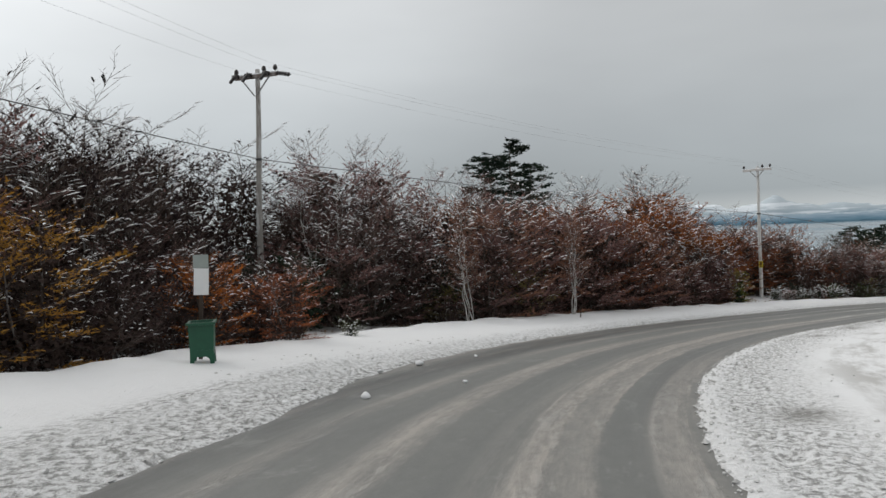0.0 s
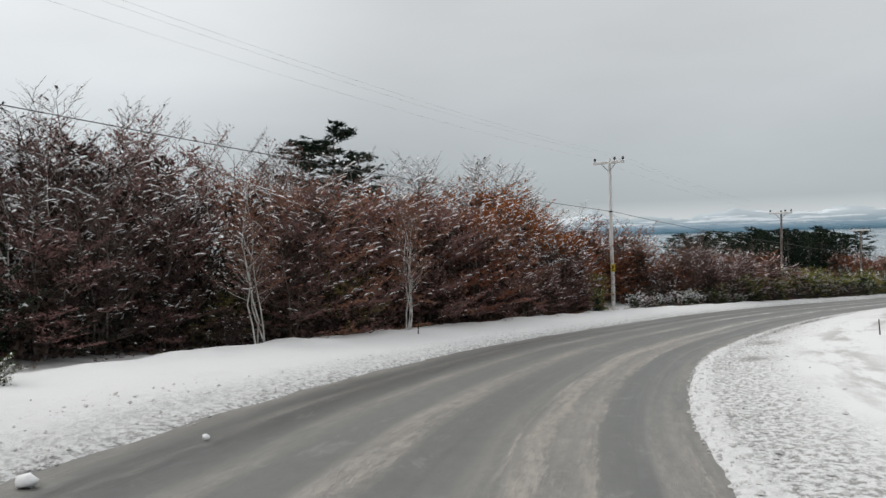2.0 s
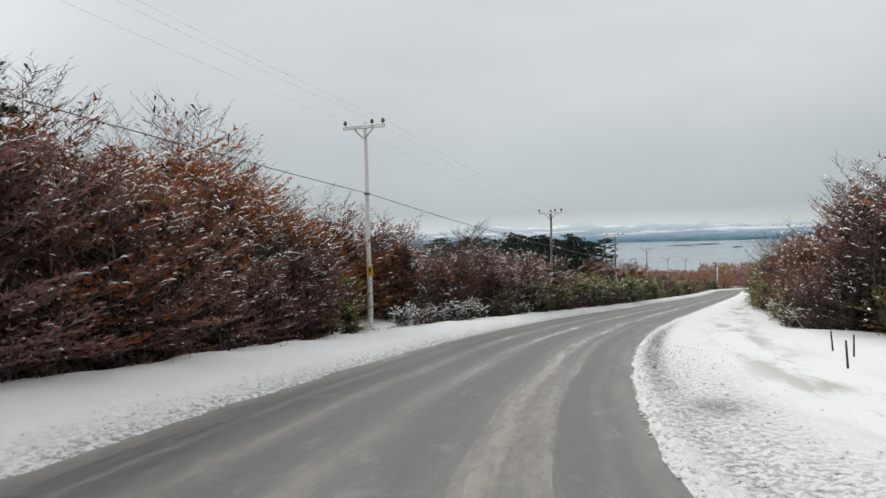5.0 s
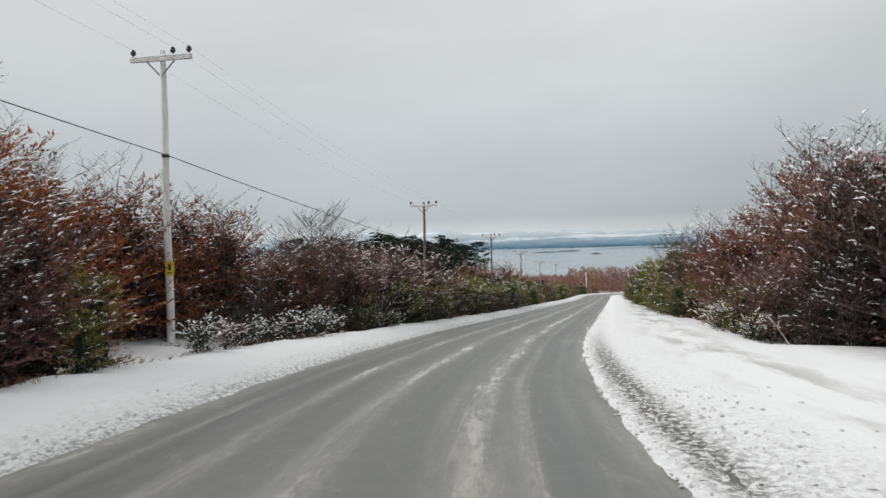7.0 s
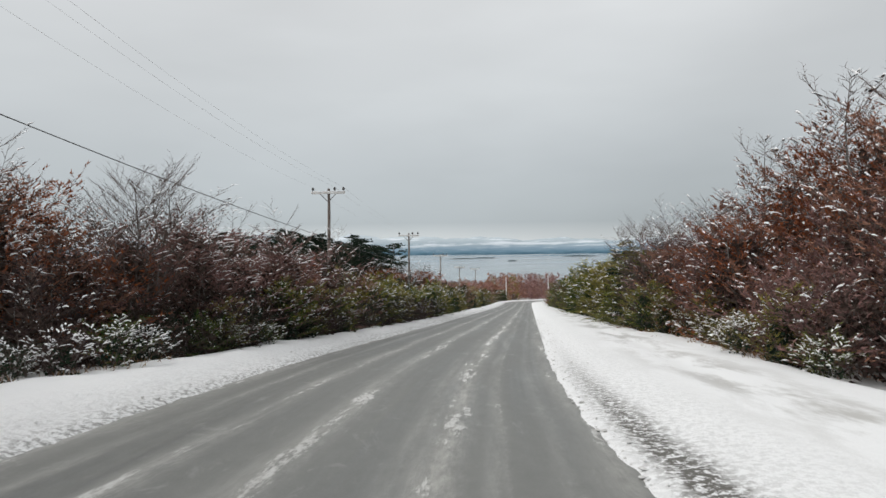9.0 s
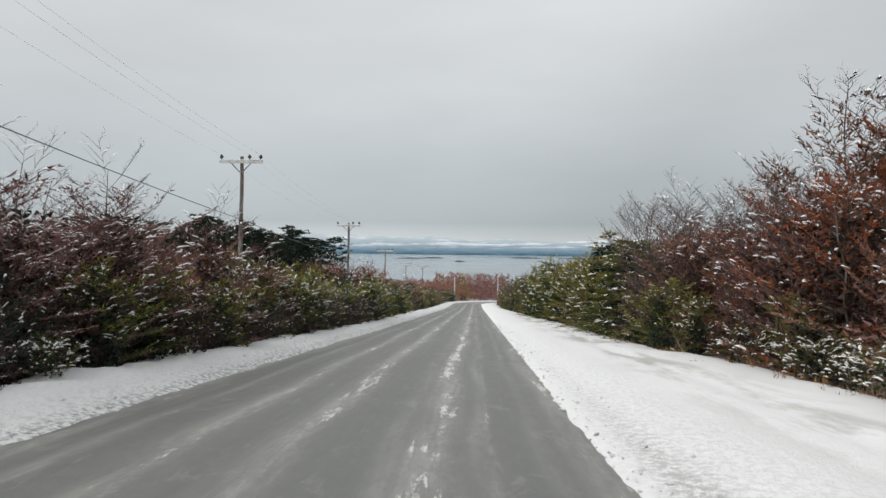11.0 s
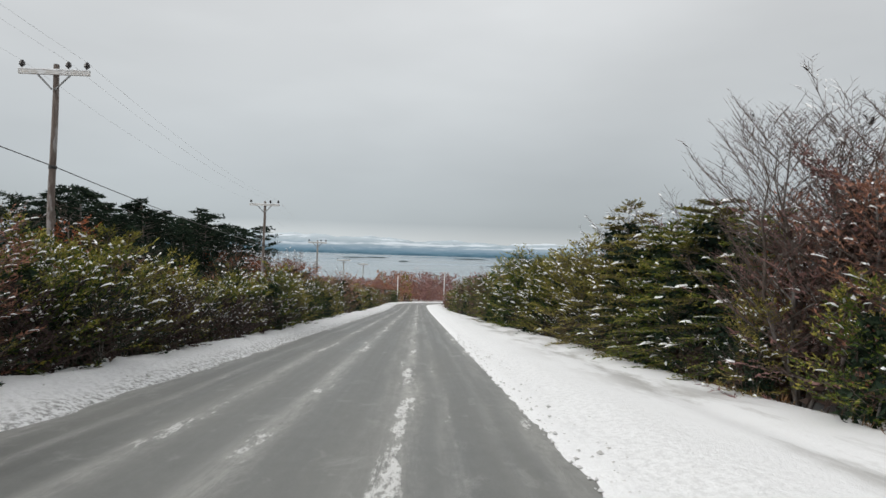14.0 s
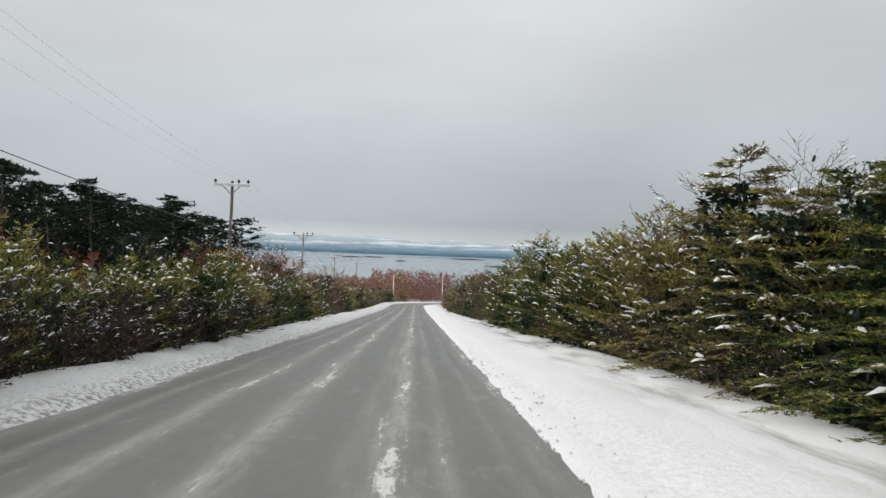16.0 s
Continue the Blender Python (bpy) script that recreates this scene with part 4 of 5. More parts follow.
for k in range(2):
    PROTO["thin", k] = plant("beech_sapling", 110 + k, 4.6, 2.0, 2, 9, 5, 4, 4.0, 0.125, 0.12, 0.04, (2, 46), 0.18, (BARK, TWIG, RUST),
                             "slender autumn beech with brown leaves", bare_top=0.9, slim=0.38, core=300, core_len=0.036, corners=3, tilt=0.6)
    PROTO["fine", k] = plant("twiggy_beech_tree", 160 + k, 5.0, 2.0, 4, 14, 6, 5, 4.3, 0.098, 0.15, 0.02, (2, 50), 0.18, (BARK, TWIG, BROWN),
                             "fine-twigged beech with small brown leaves", bare_top=0.88, slim=0.34, core=900, pad=1.25, core_len=0.031, corners=3, stretch=1.15)
    PROTO["brush", k] = plant("undergrowth_bush", 115 + k, 1.9, 1.7, 3, 8, 5, 4, 3.6, 0.105, 0.18, 0.01, (0, 55), 0.35, (BARK, TWIG, UNDER_SHADED),
                              "tangled brown undergrowth bush with snow", slim=0.36, core=230, core_len=0.08, corners=3, tilt=0.8)
    PROTO["pale", k] = plant("pale_stemmed_tree", 120 + k, 5.2, 1.5, 4, 13, 6, 4, 2.4, 0.09, 0.16, 0.30, (20, 55), 0.07, (PALE, TWIG, BROWN),
                             "slim tree with several pale whitish stems", radius=0.036, base=0.23, sway=0.024, slim=0.34)
    PROTO["wall", k] = plant("evergreen_bush", 130 + k, 3.0, 1.9, 2, 12, 5, 4, 5.2, 0.125, 0.16, 0.01, (-4, 45), 0.2, (BARK, TWIG, GREEN),
                             "dark green evergreen bush flecked with snow", pad=1.55, even=0.7, slim=0.38, core=320, core_len=0.07, corners=3, tilt=0.9, young_lit=0.75, stretch=1.7)
    PROTO["conifer", k] = plant("layered_evergreen_tree", 140 + k, 4.4, 2.1, 1, 54, 8, 6, 7.5, 0.067, 0.08, 0.01, (-18, 14), 0.05, (BARK, TWIG, GREEN),
                                "bushy green evergreen with layered drooping sprays and snow patches", flat=0.12, pad=1.6, even=0.95, slim=0.38, core=1300, core_len=0.034, fill=0.85, corners=3, tilt=0.6, point=0.55, young_lit=0.5, stretch=1.7)
USED = set()
PICK = random.Random(7)


# clearings: from (s, u) to (s, u), and how tall a plant may grow in them at either end
CLEARINGS = [((46.8, 6.8), (56.2, 11.8), 0.55, 0.35), ((14.0, 7.4), (22.6, 16.0), 2.5, 3.0)]
TALLEST = {"leafy": 6.1, "bare": 6.2, "wiry": 6.0, "thin": 5.5, "fine": 6.0, "brush": 2.3, "green": 3.9, "low": 1.5, "pale": 6.0, "wall": 3.5, "conifer": 4.8, "pine": 11.0}
BREADTH = {"leafy": 1.5, "bare": 1.4, "wiry": 1.4, "thin": 1.4, "fine": 1.4, "brush": 1.3, "green": 1.3, "low": 0.8, "pale": 0.9, "wall": 1.4, "conifer": 1.3, "pine": 2.5}


def crowded(kind, s, u, scale):
    """Whether a plant would stand in the clearing before a power pole."""
    p = Vector((s, u))
    for a, b, h0, h1 in CLEARINGS:
        a, b = Vector(a), Vector(b)
        f = (p - a).dot(b - a) / (b - a).length_squared
        if 0 <= f <= 1.0 and (p - a.lerp(b, f)).length < 0.3 + BREADTH[kind] * scale and TALLEST[kind] * scale > h0 + (h1 - h0) * f:
            return True
    return False


def set_plant(kind, s, u, scale, leaves=None, label="", group="roadside thicket", variant=None, bark=None):
    """Puts one plant at (s, u), turned and sized a little differently each time."""
    options = [k for k in PROTO if k[0] == kind]
    key = options[PICK.randrange(len(options)) if variant is None else variant]
    x, y = plan(s, u)
    z = ground_z(s, u) - 0.03
    m = pose(float(x), float(y), z, PICK.uniform(-4, 4), PICK.uniform(-4, 4), PICK.uniform(0, 360))
    if key in USED:
        ob = copy_thing(PROTO[key], m)
    else:
        USED.add(key)
        ob = PROTO[key]
        ob.matrix_basis = m
    k = scale * PICK.uniform(0.92, 1.08)
    ob.scale = (k * PICK.uniform(0.92, 1.1), k * PICK.uniform(0.92, 1.1), k)
    for child in ob.children:
        chosen = leaves if child.name.startswith("crown") else bark if child.name.startswith("trunk") else None
        if chosen is not None:
            slot = child.material_slots[min(1, len(child.material_slots) - 1)]
            slot.link = "OBJECT"
            slot.material = chosen
            if chosen in (NEEDLE_SHADE, UNDER_SHADED) and len(child.material_slots) > 3:
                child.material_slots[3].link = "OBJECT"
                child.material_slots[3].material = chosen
    tagged(ob, label, group=group)
    return ob


WORDS = {"rust_leaves": "rust-red", "brown_leaves": "brown", "plum_brown_leaves": "plum-brown", "orange_leaves": "bright orange",
         "ochre_leaves": "ochre-yellow", "olive_leaves": "olive-brown", "evergreen_leaves": "dark green", "shade_darkened_leaves": "shade-darkened brown", "pine_needles_and_shade": "blackish green"}


def row(kinds, s0, s1, step, offset, scale, leaves, side=1, jitter=0.5):
    """A row of plants along the hem of the thicket."""
    s = s0
    while s < s1:
        kind = kinds[PICK.randrange(len(kinds))]
        leaf = leaves[PICK.randrange(len(leaves))]
        hem = left_hem(s) if side > 0 else right_hem(s)
        u = hem + side * (offset + PICK.uniform(-jitter, jitter))
        mt = leaf if kind not in ("green", "wall", "conifer") else (leaf if leaf in (GREEN, OLIVE, NEEDLE_SHADE) else NEEDLE_SHADE if leaf == UNDER_SHADED else GREEN)
        word = WORDS[mt.name]
        label = {"leafy": f"small beech with {word} autumn leaves and snowy twigs", "thin": f"slender beech with {word} autumn leaves", "fine": f"fine-twigged beech with small {word} leaves",
                 "bare": f"nearly leafless beech with {word} remnants, twigs dusted with snow", "low": f"low {word} bush bent under lumps of snow", "brush": f"tangled {word} undergrowth bush with snow",
                 "green": f"dense {word} evergreen shrub with clumps of snow", "wall": f"{word} evergreen bush flecked with snow",
                 "conifer": f"bushy {word} evergreen with layered drooping sprays and snow patches", "pale": "slim tree with several pale whitish stems"}[kind]
        size = scale * PICK.uniform(0.78, 1.2)
        if not crowded(kind, s, u, size):
            set_plant(kind, s, u, size, mt, label, "left roadside thicket" if side > 0 else "right roadside thicket")
        s += step * PICK.uniform(0.75, 1.25)


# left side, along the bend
# near-black leaves in these rows paint the backlit wood's shade
row(["leafy", "leafy", "thin"], 7.4, 8.8, 1.5, 1.3, 0.58, [UNDER_SHADED, PLUM, UNDER_SHADED])
row(["leafy", "thin"], 12, 14, 1.2, 1.2, 0.50, [UNDER_SHADED])
row(["brush"], 7, 19, 1.2, 0.7, 0.70, [UNDER_SHADED])
row(["brush"], 7, 30, 1.6, 2.2, 0.95, [UNDER_SHADED, NEEDLE_SHADE, UNDER_SHADED])
row(["bare", "leafy", "leafy"], 19, 26, 1.5, 1.0, 0.78, [UNDER_SHADED, UNDER_SHADED, PLUM])
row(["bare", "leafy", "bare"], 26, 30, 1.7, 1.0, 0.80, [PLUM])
row(["brush", "wall"], 19, 27, 1.4, 0.9, 0.75, [NEEDLE_SHADE, UNDER_SHADED])
row(["brush"], 26, 31, 1.3, 0.9, 0.8, [PLUM, OLIVE, UNDER_SHADED])
row(["leafy", "leafy", "bare"], 29.5, 38, 1.6, 1.4, 1.0, [BROWN, PLUM, BROWN])
row(["leafy"], 37.5, 43, 1.5, 1.4, 1.05, [BROWN, RUST, BROWN, RUST, PLUM])
row(["leafy"], 43, 47, 1.2, 1.3, 0.62, [PLUM, UNDER_SHADED, PLUM])
row(["leafy", "leafy", "brush"], 45, 50.5, 1.3, 1.4, 0.72, [PLUM, UNDER_SHADED, PLUM])
row(["brush"], 30, 50, 1.5, 1.0, 0.9, [PLUM, PLUM, BROWN])
row(["brush"], 30, 51, 2.0, 3.0, 1.25, [BROWN, PLUM])
row(["leafy", "thin"], 8.5, 9.4, 1.5, 3.0, 0.72, [UNDER_SHADED, UNDER_SHADED, PLUM])
row(["leafy", "thin"], 12.6, 18, 1.4, 3.4, 0.80, [UNDER_SHADED, PLUM, PLUM])
row(["leafy", "leafy", "bare"], 8.5, 14.5, 1.4, 5.0, 1.12, [UNDER_SHADED, PLUM, UNDER_SHADED])
row(["leafy", "bare", "leafy"], 8.5, 18, 1.5, 7.6, 1.15, [UNDER_SHADED, PLUM])
row(["brush"], 8.5, 22, 1.7, 6.2, 1.5, [UNDER_SHADED, NEEDLE_SHADE])
row(["bare", "leafy", "leafy"], 22, 28, 1.8, 4.0, 0.98, [UNDER_SHADED, PLUM])
row(["leafy", "thin", "leafy"], 30, 47, 2.0, 4.2, 1.18, [BROWN, PLUM, RUST])
row(["bare", "thin", "leafy"], 22, 30, 1.9, 7.0, 1.05, [PLUM, UNDER_SHADED])
row(["thin"], 30, 41, 2.1, 7.2, 1.2, [BROWN, RUST, PLUM])
row(["thin"], 41, 50, 2.1, 7.2, 1.06, [BROWN, RUST, PLUM])
row(["thin", "thin", "bare"], 8.5, 24, 1.9, 11.0, 1.25, [UNDER_SHADED, PLUM])
row(["thin"], 31, 45, 2.3, 10.6, 1.36, [BROWN, PLUM, BROWN])
row(["thin"], 45, 58, 2.4, 10.6, 1.2, [BROWN, PLUM, BROWN])
set_plant("leafy", 11.0, 10.0, 0.74, OCHRE, "beech with ochre-yellow leaves at the wood's edge", "left roadside thicket")
set_plant("leafy", 10.4, 10.9, 0.80, OCHRE, "beech with ochre-yellow leaves at the wood's edge", "left roadside thicket")
set_plant("leafy", 14.6, 9.4, 0.50, ORANGE, "small beech with bright orange leaves behind the bin", "left roadside thicket", 0)
set_plant("leafy", 15.6, 10.6, 0.52, ORANGE, "small beech with bright orange leaves behind the bin", "left roadside thicket", 1)
set_plant("leafy", 16.6, 8.9, 0.46, RUST, "small beech with rust-red leaves and snowy twigs", "left roadside thicket")
set_plant("leafy", 17.4, 10.5, 0.46, RUST, "small beech with rust-red leaves and snowy twigs", "left roadside thicket")
set_plant("leafy", 18.3, 11.3, 0.44, PLUM, "small beech with plum-brown leaves and snowy twigs", "left roadside thicket")
set_plant("leafy", 19.6, 11.6, 0.44, RUST, "small beech with rust-red leaves and snowy twigs", "left roadside thicket")
set_plant("leafy", 35.5, 25.8, 1.75, PLUM, "broad beech with plum-brown leaves above the thicket", "left roadside thicket")
set_plant("leafy", 33.2, 27.0, 1.6, PLUM, "broad beech with plum-brown leaves above the thicket", "left roadside thicket")
for s, u, k in ((36.2, 17.1, 1.05), (33.6, 12.6, 0.8), (40.5, 13.8, 1.1), (42.5, 15.2, 1.25)):
    set_plant("leafy", s, u, k, RUST, "beech with rust-red autumn leaves in the thicket", "left roadside thicket")
set_plant("pale", 26.8, 9.8, 0.85, BROWN, "slim tree with pale whitish stems in the thicket", "left roadside thicket")
set_plant("pale", 31.8, 8.4, 0.78, BROWN, "slim tree with a cluster of pale whitish stems", "left roadside thicket")
for s, u in ((24, 14.5), (27, 15), (21.5, 16.2), (31.5, 13.5), (25.5, 17), (28.5, 13.6)):
    if not crowded("pale", s, u, 1.12):
        set_plant("pale", s, u, 1.12, PLUM, "slim tree with several pale whitish stems", "left roadside thicket")
# the leafy ones get near-black leaves in place of real shade
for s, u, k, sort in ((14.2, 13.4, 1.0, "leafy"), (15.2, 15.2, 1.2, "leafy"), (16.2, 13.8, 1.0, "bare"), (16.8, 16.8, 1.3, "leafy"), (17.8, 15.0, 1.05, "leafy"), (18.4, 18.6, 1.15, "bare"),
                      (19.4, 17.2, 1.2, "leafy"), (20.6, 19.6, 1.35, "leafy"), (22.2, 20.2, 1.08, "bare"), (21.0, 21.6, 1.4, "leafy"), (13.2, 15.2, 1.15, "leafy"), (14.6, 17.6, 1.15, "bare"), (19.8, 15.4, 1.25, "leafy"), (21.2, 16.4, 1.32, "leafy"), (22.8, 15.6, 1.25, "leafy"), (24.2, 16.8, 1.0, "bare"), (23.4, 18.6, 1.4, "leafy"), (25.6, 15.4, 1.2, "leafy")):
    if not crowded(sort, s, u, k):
        set_plant(sort, s, u, k, UNDER_SHADED if sort == "leafy" else PLUM, "dark beech with few leaves and snow on its twigs", "left roadside thicket")
# all but the first carry leaves darkened to stand for shade
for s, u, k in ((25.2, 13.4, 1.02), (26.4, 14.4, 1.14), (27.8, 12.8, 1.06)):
    set_plant("leafy", s, u, k, PLUM if s < 26 else UNDER_SHADED, "broad beech with dark plum leaves above the thicket", "left roadside thicket")
# near-black bushes paint the dark under these beeches
row(["brush"], 18, 28, 1.1, 1.6, 1.0, [UNDER_SHADED, UNDER_SHADED, NEEDLE_SHADE])
row(["brush"], 19, 28, 1.2, 3.2, 1.4, [UNDER_SHADED, UNDER_SHADED, PLUM])
for s, u, k, leaf in ((56.6, 13.4, 0.90, BROWN), (55.2, 13.6, 0.98, RUST), (57.8, 12.9, 0.84, RUST), (54.0, 13.4, 1.0, ORANGE), (53.2, 12.6, 0.92, RUST)):
    set_plant("leafy", s, u, k, leaf, f"beech with {WORDS[leaf.name]} autumn leaves behind the power pole", "left roadside thicket")
# round the second pole
row(["low", "low", "brush"], 48, 55, 1.0, 0.4, 0.5, [NEEDLE_SHADE, UNDER_SHADED, PLUM])
row(["low", "low", "brush"], 55.8, 63, 1.1, 0.7, 0.58, [NEEDLE_SHADE, GREEN, UNDER_SHADED])
for s, u, k in ((49.6, 13.6, 1.12), (51.0, 14.6, 1.22), (52.8, 14.0, 1.12), (54.2, 15.2, 1.1), (51.6, 16.6, 1.42), (54.5, 17.5, 1.4), (49.0, 16.0, 1.42), (46.0, 14.2, 1.5), (47.2, 12.4, 1.1), (53.0, 19.2, 1.6), (46.6, 10.8, 0.98), (39.4, 13.4, 1.3), (41.5, 12.2, 1.22), (43.6, 12.8, 1.3), (45.0, 11.4, 1.1), (50.2, 12.2, 1.0), (48.2, 10.8, 0.9)):
    set_plant("leafy", s, u, k, ORANGE, "beech with bright orange autumn leaves above the thicket", "left roadside thicket")
row(["leafy", "thin"], 48, 52.5, 1.6, 3.0, 0.80, [RUST, ORANGE, RUST])
row(["leafy", "thin"], 55, 60, 1.5, 5.2, 0.88, [RUST, ORANGE, RUST])
row(["leafy", "thin"], 56, 62, 2.0, 6.0, 0.92, [RUST, BROWN])
row(["leafy", "thin"], 59, 68, 1.7, 4.4, 0.76, [RUST, BROWN, PLUM])
row(["thin"], 58, 70, 2.2, 7.2, 0.84, [RUST, BROWN])
row(["brush"], 57.5, 64, 1.5, 2.2, 0.9, [RUST, UNDER_SHADED])
row(["brush"], 51, 58, 1.5, 4.4, 1.0, [UNDER_SHADED, RUST])
set_plant("green", 47.3, 8.1, 0.50, OLIVE, "yellow-green evergreen shrub beside the pole", "left roadside thicket")
set_plant("green", 46.5, 7.7, 0.30, GREEN, "low dark evergreen shrub beside the pole", "left roadside thicket")
set_plant("wiry", 61.2, 8.9, 0.84, PLUM, "nearly leafless beech standing above the bushes", "left roadside thicket", bark=BARK)
for s, u, k, sort in ((67.6, 7.4, 0.66, "leafy"), (69.4, 8.0, 0.70, "bare"), (66.2, 7.0, 0.62, "leafy")):
    set_plant(sort, s, u, k, PLUM, "plum-brown beech standing above the bushes", "left roadside thicket")
# along the straight
row(["leafy"], 59.5, 66.5, 1.6, 2.4, 0.76, [PLUM, BROWN, PLUM])
row(["leafy", "leafy", "thin"], 62, 78, 1.6, 1.3, 0.64, [PLUM, BROWN, PLUM])
row(["green", "green", "low"], 62, 75, 1.8, 0.5, 0.45, [GREEN, GREEN, OLIVE])
row(["green"], 76.5, 86, 1.5, 0.8, 0.66, [GREEN, OLIVE])
# near-black evergreens and low bushes paint shade at the hedge's depth and foot
row(["green"], 75, 104, 1.7, 2.0, 0.66, [GREEN, NEEDLE_SHADE])
row(["brush"], 60, 106, 0.95, 0.45, 0.55, [NEEDLE_SHADE, UNDER_SHADED, NEEDLE_SHADE], 1, 0.25)
row(["thin"], 74, 86, 2.0, 2.6, 0.56, [RUST, BROWN])
row(["leafy", "thin", "thin"], 64, 74, 2.0, 4.0, 0.70, [BROWN, RUST, PLUM])
row(["thin"], 74, 86, 2.0, 4.2, 0.58, [BROWN, RUST, RUST])
row(["thin"], 66, 100, 2.6, 7.6, 0.60, [BROWN, RUST])
row(["green"], 86, 104, 1.45, 0.8, 0.55, [GREEN, GREEN, OLIVE])
row(["wall"], 104, 128, 1.6, 0.8, 0.66, [GREEN, OLIVE])
row(["thin", "wall"], 84, 128, 2.0, 2.7, 0.52, [OLIVE, RUST, BROWN, RUST])
row(["thin"], 88, 130, 2.6, 6.0, 0.60, [RUST, BROWN, RUST])
row(["wall", "thin"], 128, 178, 2.5, 1.0, 0.72, [GREEN, OLIVE, BROWN])
row(["wall", "brush"], 178, 236, 3.0, 0.9, 0.8, [OLIVE, BROWN, UNDER_SHADED])
row(["thin"], 156, 180, 3.2, 4.0, 0.72, [BROWN, BROWN, PLUM])
for s, u, k in ((139, 13.5, 1.1), (141.5, 16, 1.2), (144, 13, 1.15), (146, 16.5, 1.22), (148.5, 13.5, 1.2), (151, 16.5, 1.25), (153, 13, 1.15), (143, 20, 1.25), (148, 20.5, 1.25), (152.5, 20, 1.3)):
    set_plant("fine", s, u, k, RUST, "tall beech with rust-orange leaves", "left roadside thicket")
row(["thin"], 60, 70, 1.9, 9.5, 1.22, [BROWN, PLUM, RUST])
row(["thin"], 70, 86, 2.2, 10.0, 0.88, [BROWN, RUST, PLUM])
row(["thin"], 60, 70, 2.2, 13.5, 1.34, [BROWN, PLUM])
row(["thin"], 70, 86, 2.6, 14.0, 0.95, [BROWN, RUST])
row(["thin"], 86, 106, 2.4, 11.0, 1.0, [BROWN, RUST, RUST])
row(["thin"], 86, 106, 2.8, 15.0, 1.1, [BROWN, RUST])
# right side
row(["green", "wall"], 46.5, 50.5, 1.5, 0.6, 0.72, [GREEN, OLIVE], -1)
# darkened leaves paint the shade of the hollow under the canopy
row(["fine"], 54, 57.5, 1.5, 4.0, 1.0, [UNDER_SHADED, PLUM, UNDER_SHADED], -1)
row(["fine"], 57, 66, 1.6, 3.5, 0.98, [BROWN, PLUM, PLUM], -1)
row(["fine", "leafy"], 54, 62, 1.7, 5.9, 1.22, [UNDER_SHADED, BROWN, RUST], -1)
row(["fine"], 62, 75, 1.8, 5.2, 1.38, [BROWN, PLUM, RUST], -1)
row(["fine"], 55, 62, 2.4, 7.6, 1.22, [BROWN, PLUM], -1)
row(["green", "low", "low"], 57, 70, 1.5, 0.4, 0.6, [GREEN, OLIVE], -1)
# bushes coloured near black as the hollow's shade
row(["brush"], 50, 58, 1.5, 2.2, 0.85, [UNDER_SHADED], -1)
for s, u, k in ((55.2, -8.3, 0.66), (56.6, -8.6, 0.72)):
    set_plant("green", s, u, k, NEEDLE_SHADE, "blackish evergreen bush in the hollow under the beeches", "right roadside thicket")
row(["brush"], 58, 66, 1.5, 1.5, 1.0, [PLUM, BROWN, PLUM], -1)
row(["fine"], 66, 80, 1.6, 1.7, 0.80, [PLUM, BROWN, RUST], -1)
row(["green", "green", "low"], 68, 80, 2.6, 0.6, 0.5, [GREEN, OLIVE], -1)
row(["fine"], 70, 80, 1.7, 3.0, 0.9, [BROWN, PLUM, RUST], -1)
row(["fine", "thin"], 68, 84, 2.2, 3.4, 0.92, [BROWN, PLUM, RUST], -1)
for s, u, k, leaf in ((70.8, -7.7, 0.98, RUST), (69.0, -7.5, 0.90, PLUM)):
    set_plant("fine", s, u, k, leaf, f"tall beech with {WORDS[leaf.name]} leaves over the bushes", "right roadside thicket")
set_plant("wiry", 78.2, -6.4, 0.90, PLUM, "tall leafless beech with fine grey branches", "right roadside thicket")
row(["conifer", "conifer", "green"], 80.5, 90, 1.4, 0.6, 0.90, [GREEN, GREEN, OLIVE], -1, 0.3)
row(["green", "green", "conifer"], 90, 101, 1.5, 1.0, 0.96, [GREEN, OLIVE, OLIVE], -1, 0.3)
# row of near-black low bushes, added as shade along the hedge's base
row(["brush"], 79, 112, 1.0, 0.4, 0.55, [NEEDLE_SHADE, NEEDLE_SHADE, UNDER_SHADED], -1, 0.25)
row(["bare", "fine"], 80, 93, 1.5, 3.4, 0.90, [PLUM, BROWN, OLIVE], -1)
row(["thin", "thin", "leafy"], 92, 110, 1.8, 3.2, 1.0, [OLIVE, BROWN, OLIVE], -1)
row(["green", "green", "wall"], 101, 114, 1.6, 1.2, 1.02, [OLIVE, GREEN, OLIVE], -1)
row(["wall"], 100, 114, 2.0, 0.4, 0.6, [GREEN, OLIVE], -1)
row(["green", "wall", "wall"], 114, 126, 1.7, 0.9, 0.98, [GREEN, OLIVE], -1)
row(["thin"], 108, 150, 2.2, 3.2, 0.88, [OLIVE, BROWN], -1)
row(["wall", "thin"], 126, 178, 2.5, 0.9, 0.80, [GREEN, OLIVE, BROWN], -1)
row(["thin"], 170, 214, 2.6, 0.8, 0.62, [BROWN, PLUM], -1)
row(["thin"], 150, 214, 4.0, 3.5, 0.75, [BROWN, PLUM], -1)
# pines standing above the wood
for s, u, k in ((48.9, 28.5, 0.97), (51.4, 29.5, 0.93), (46.6, 28.8, 0.90)):
    set_plant("pine", s, u, k, None, "dark pine standing above the autumn wood", "dark pines above the thicket")
for i in range(44):
    s = 109 + i * 1.36
    set_plant("pine", s, 27 + 5.5 * math.sin(i * 2.3), 0.73 + 0.0052 * (s - 109) + 0.05 * math.sin(i * 1.7), None, "tall dark green pine in a dense group", "dark pines above the thicket")


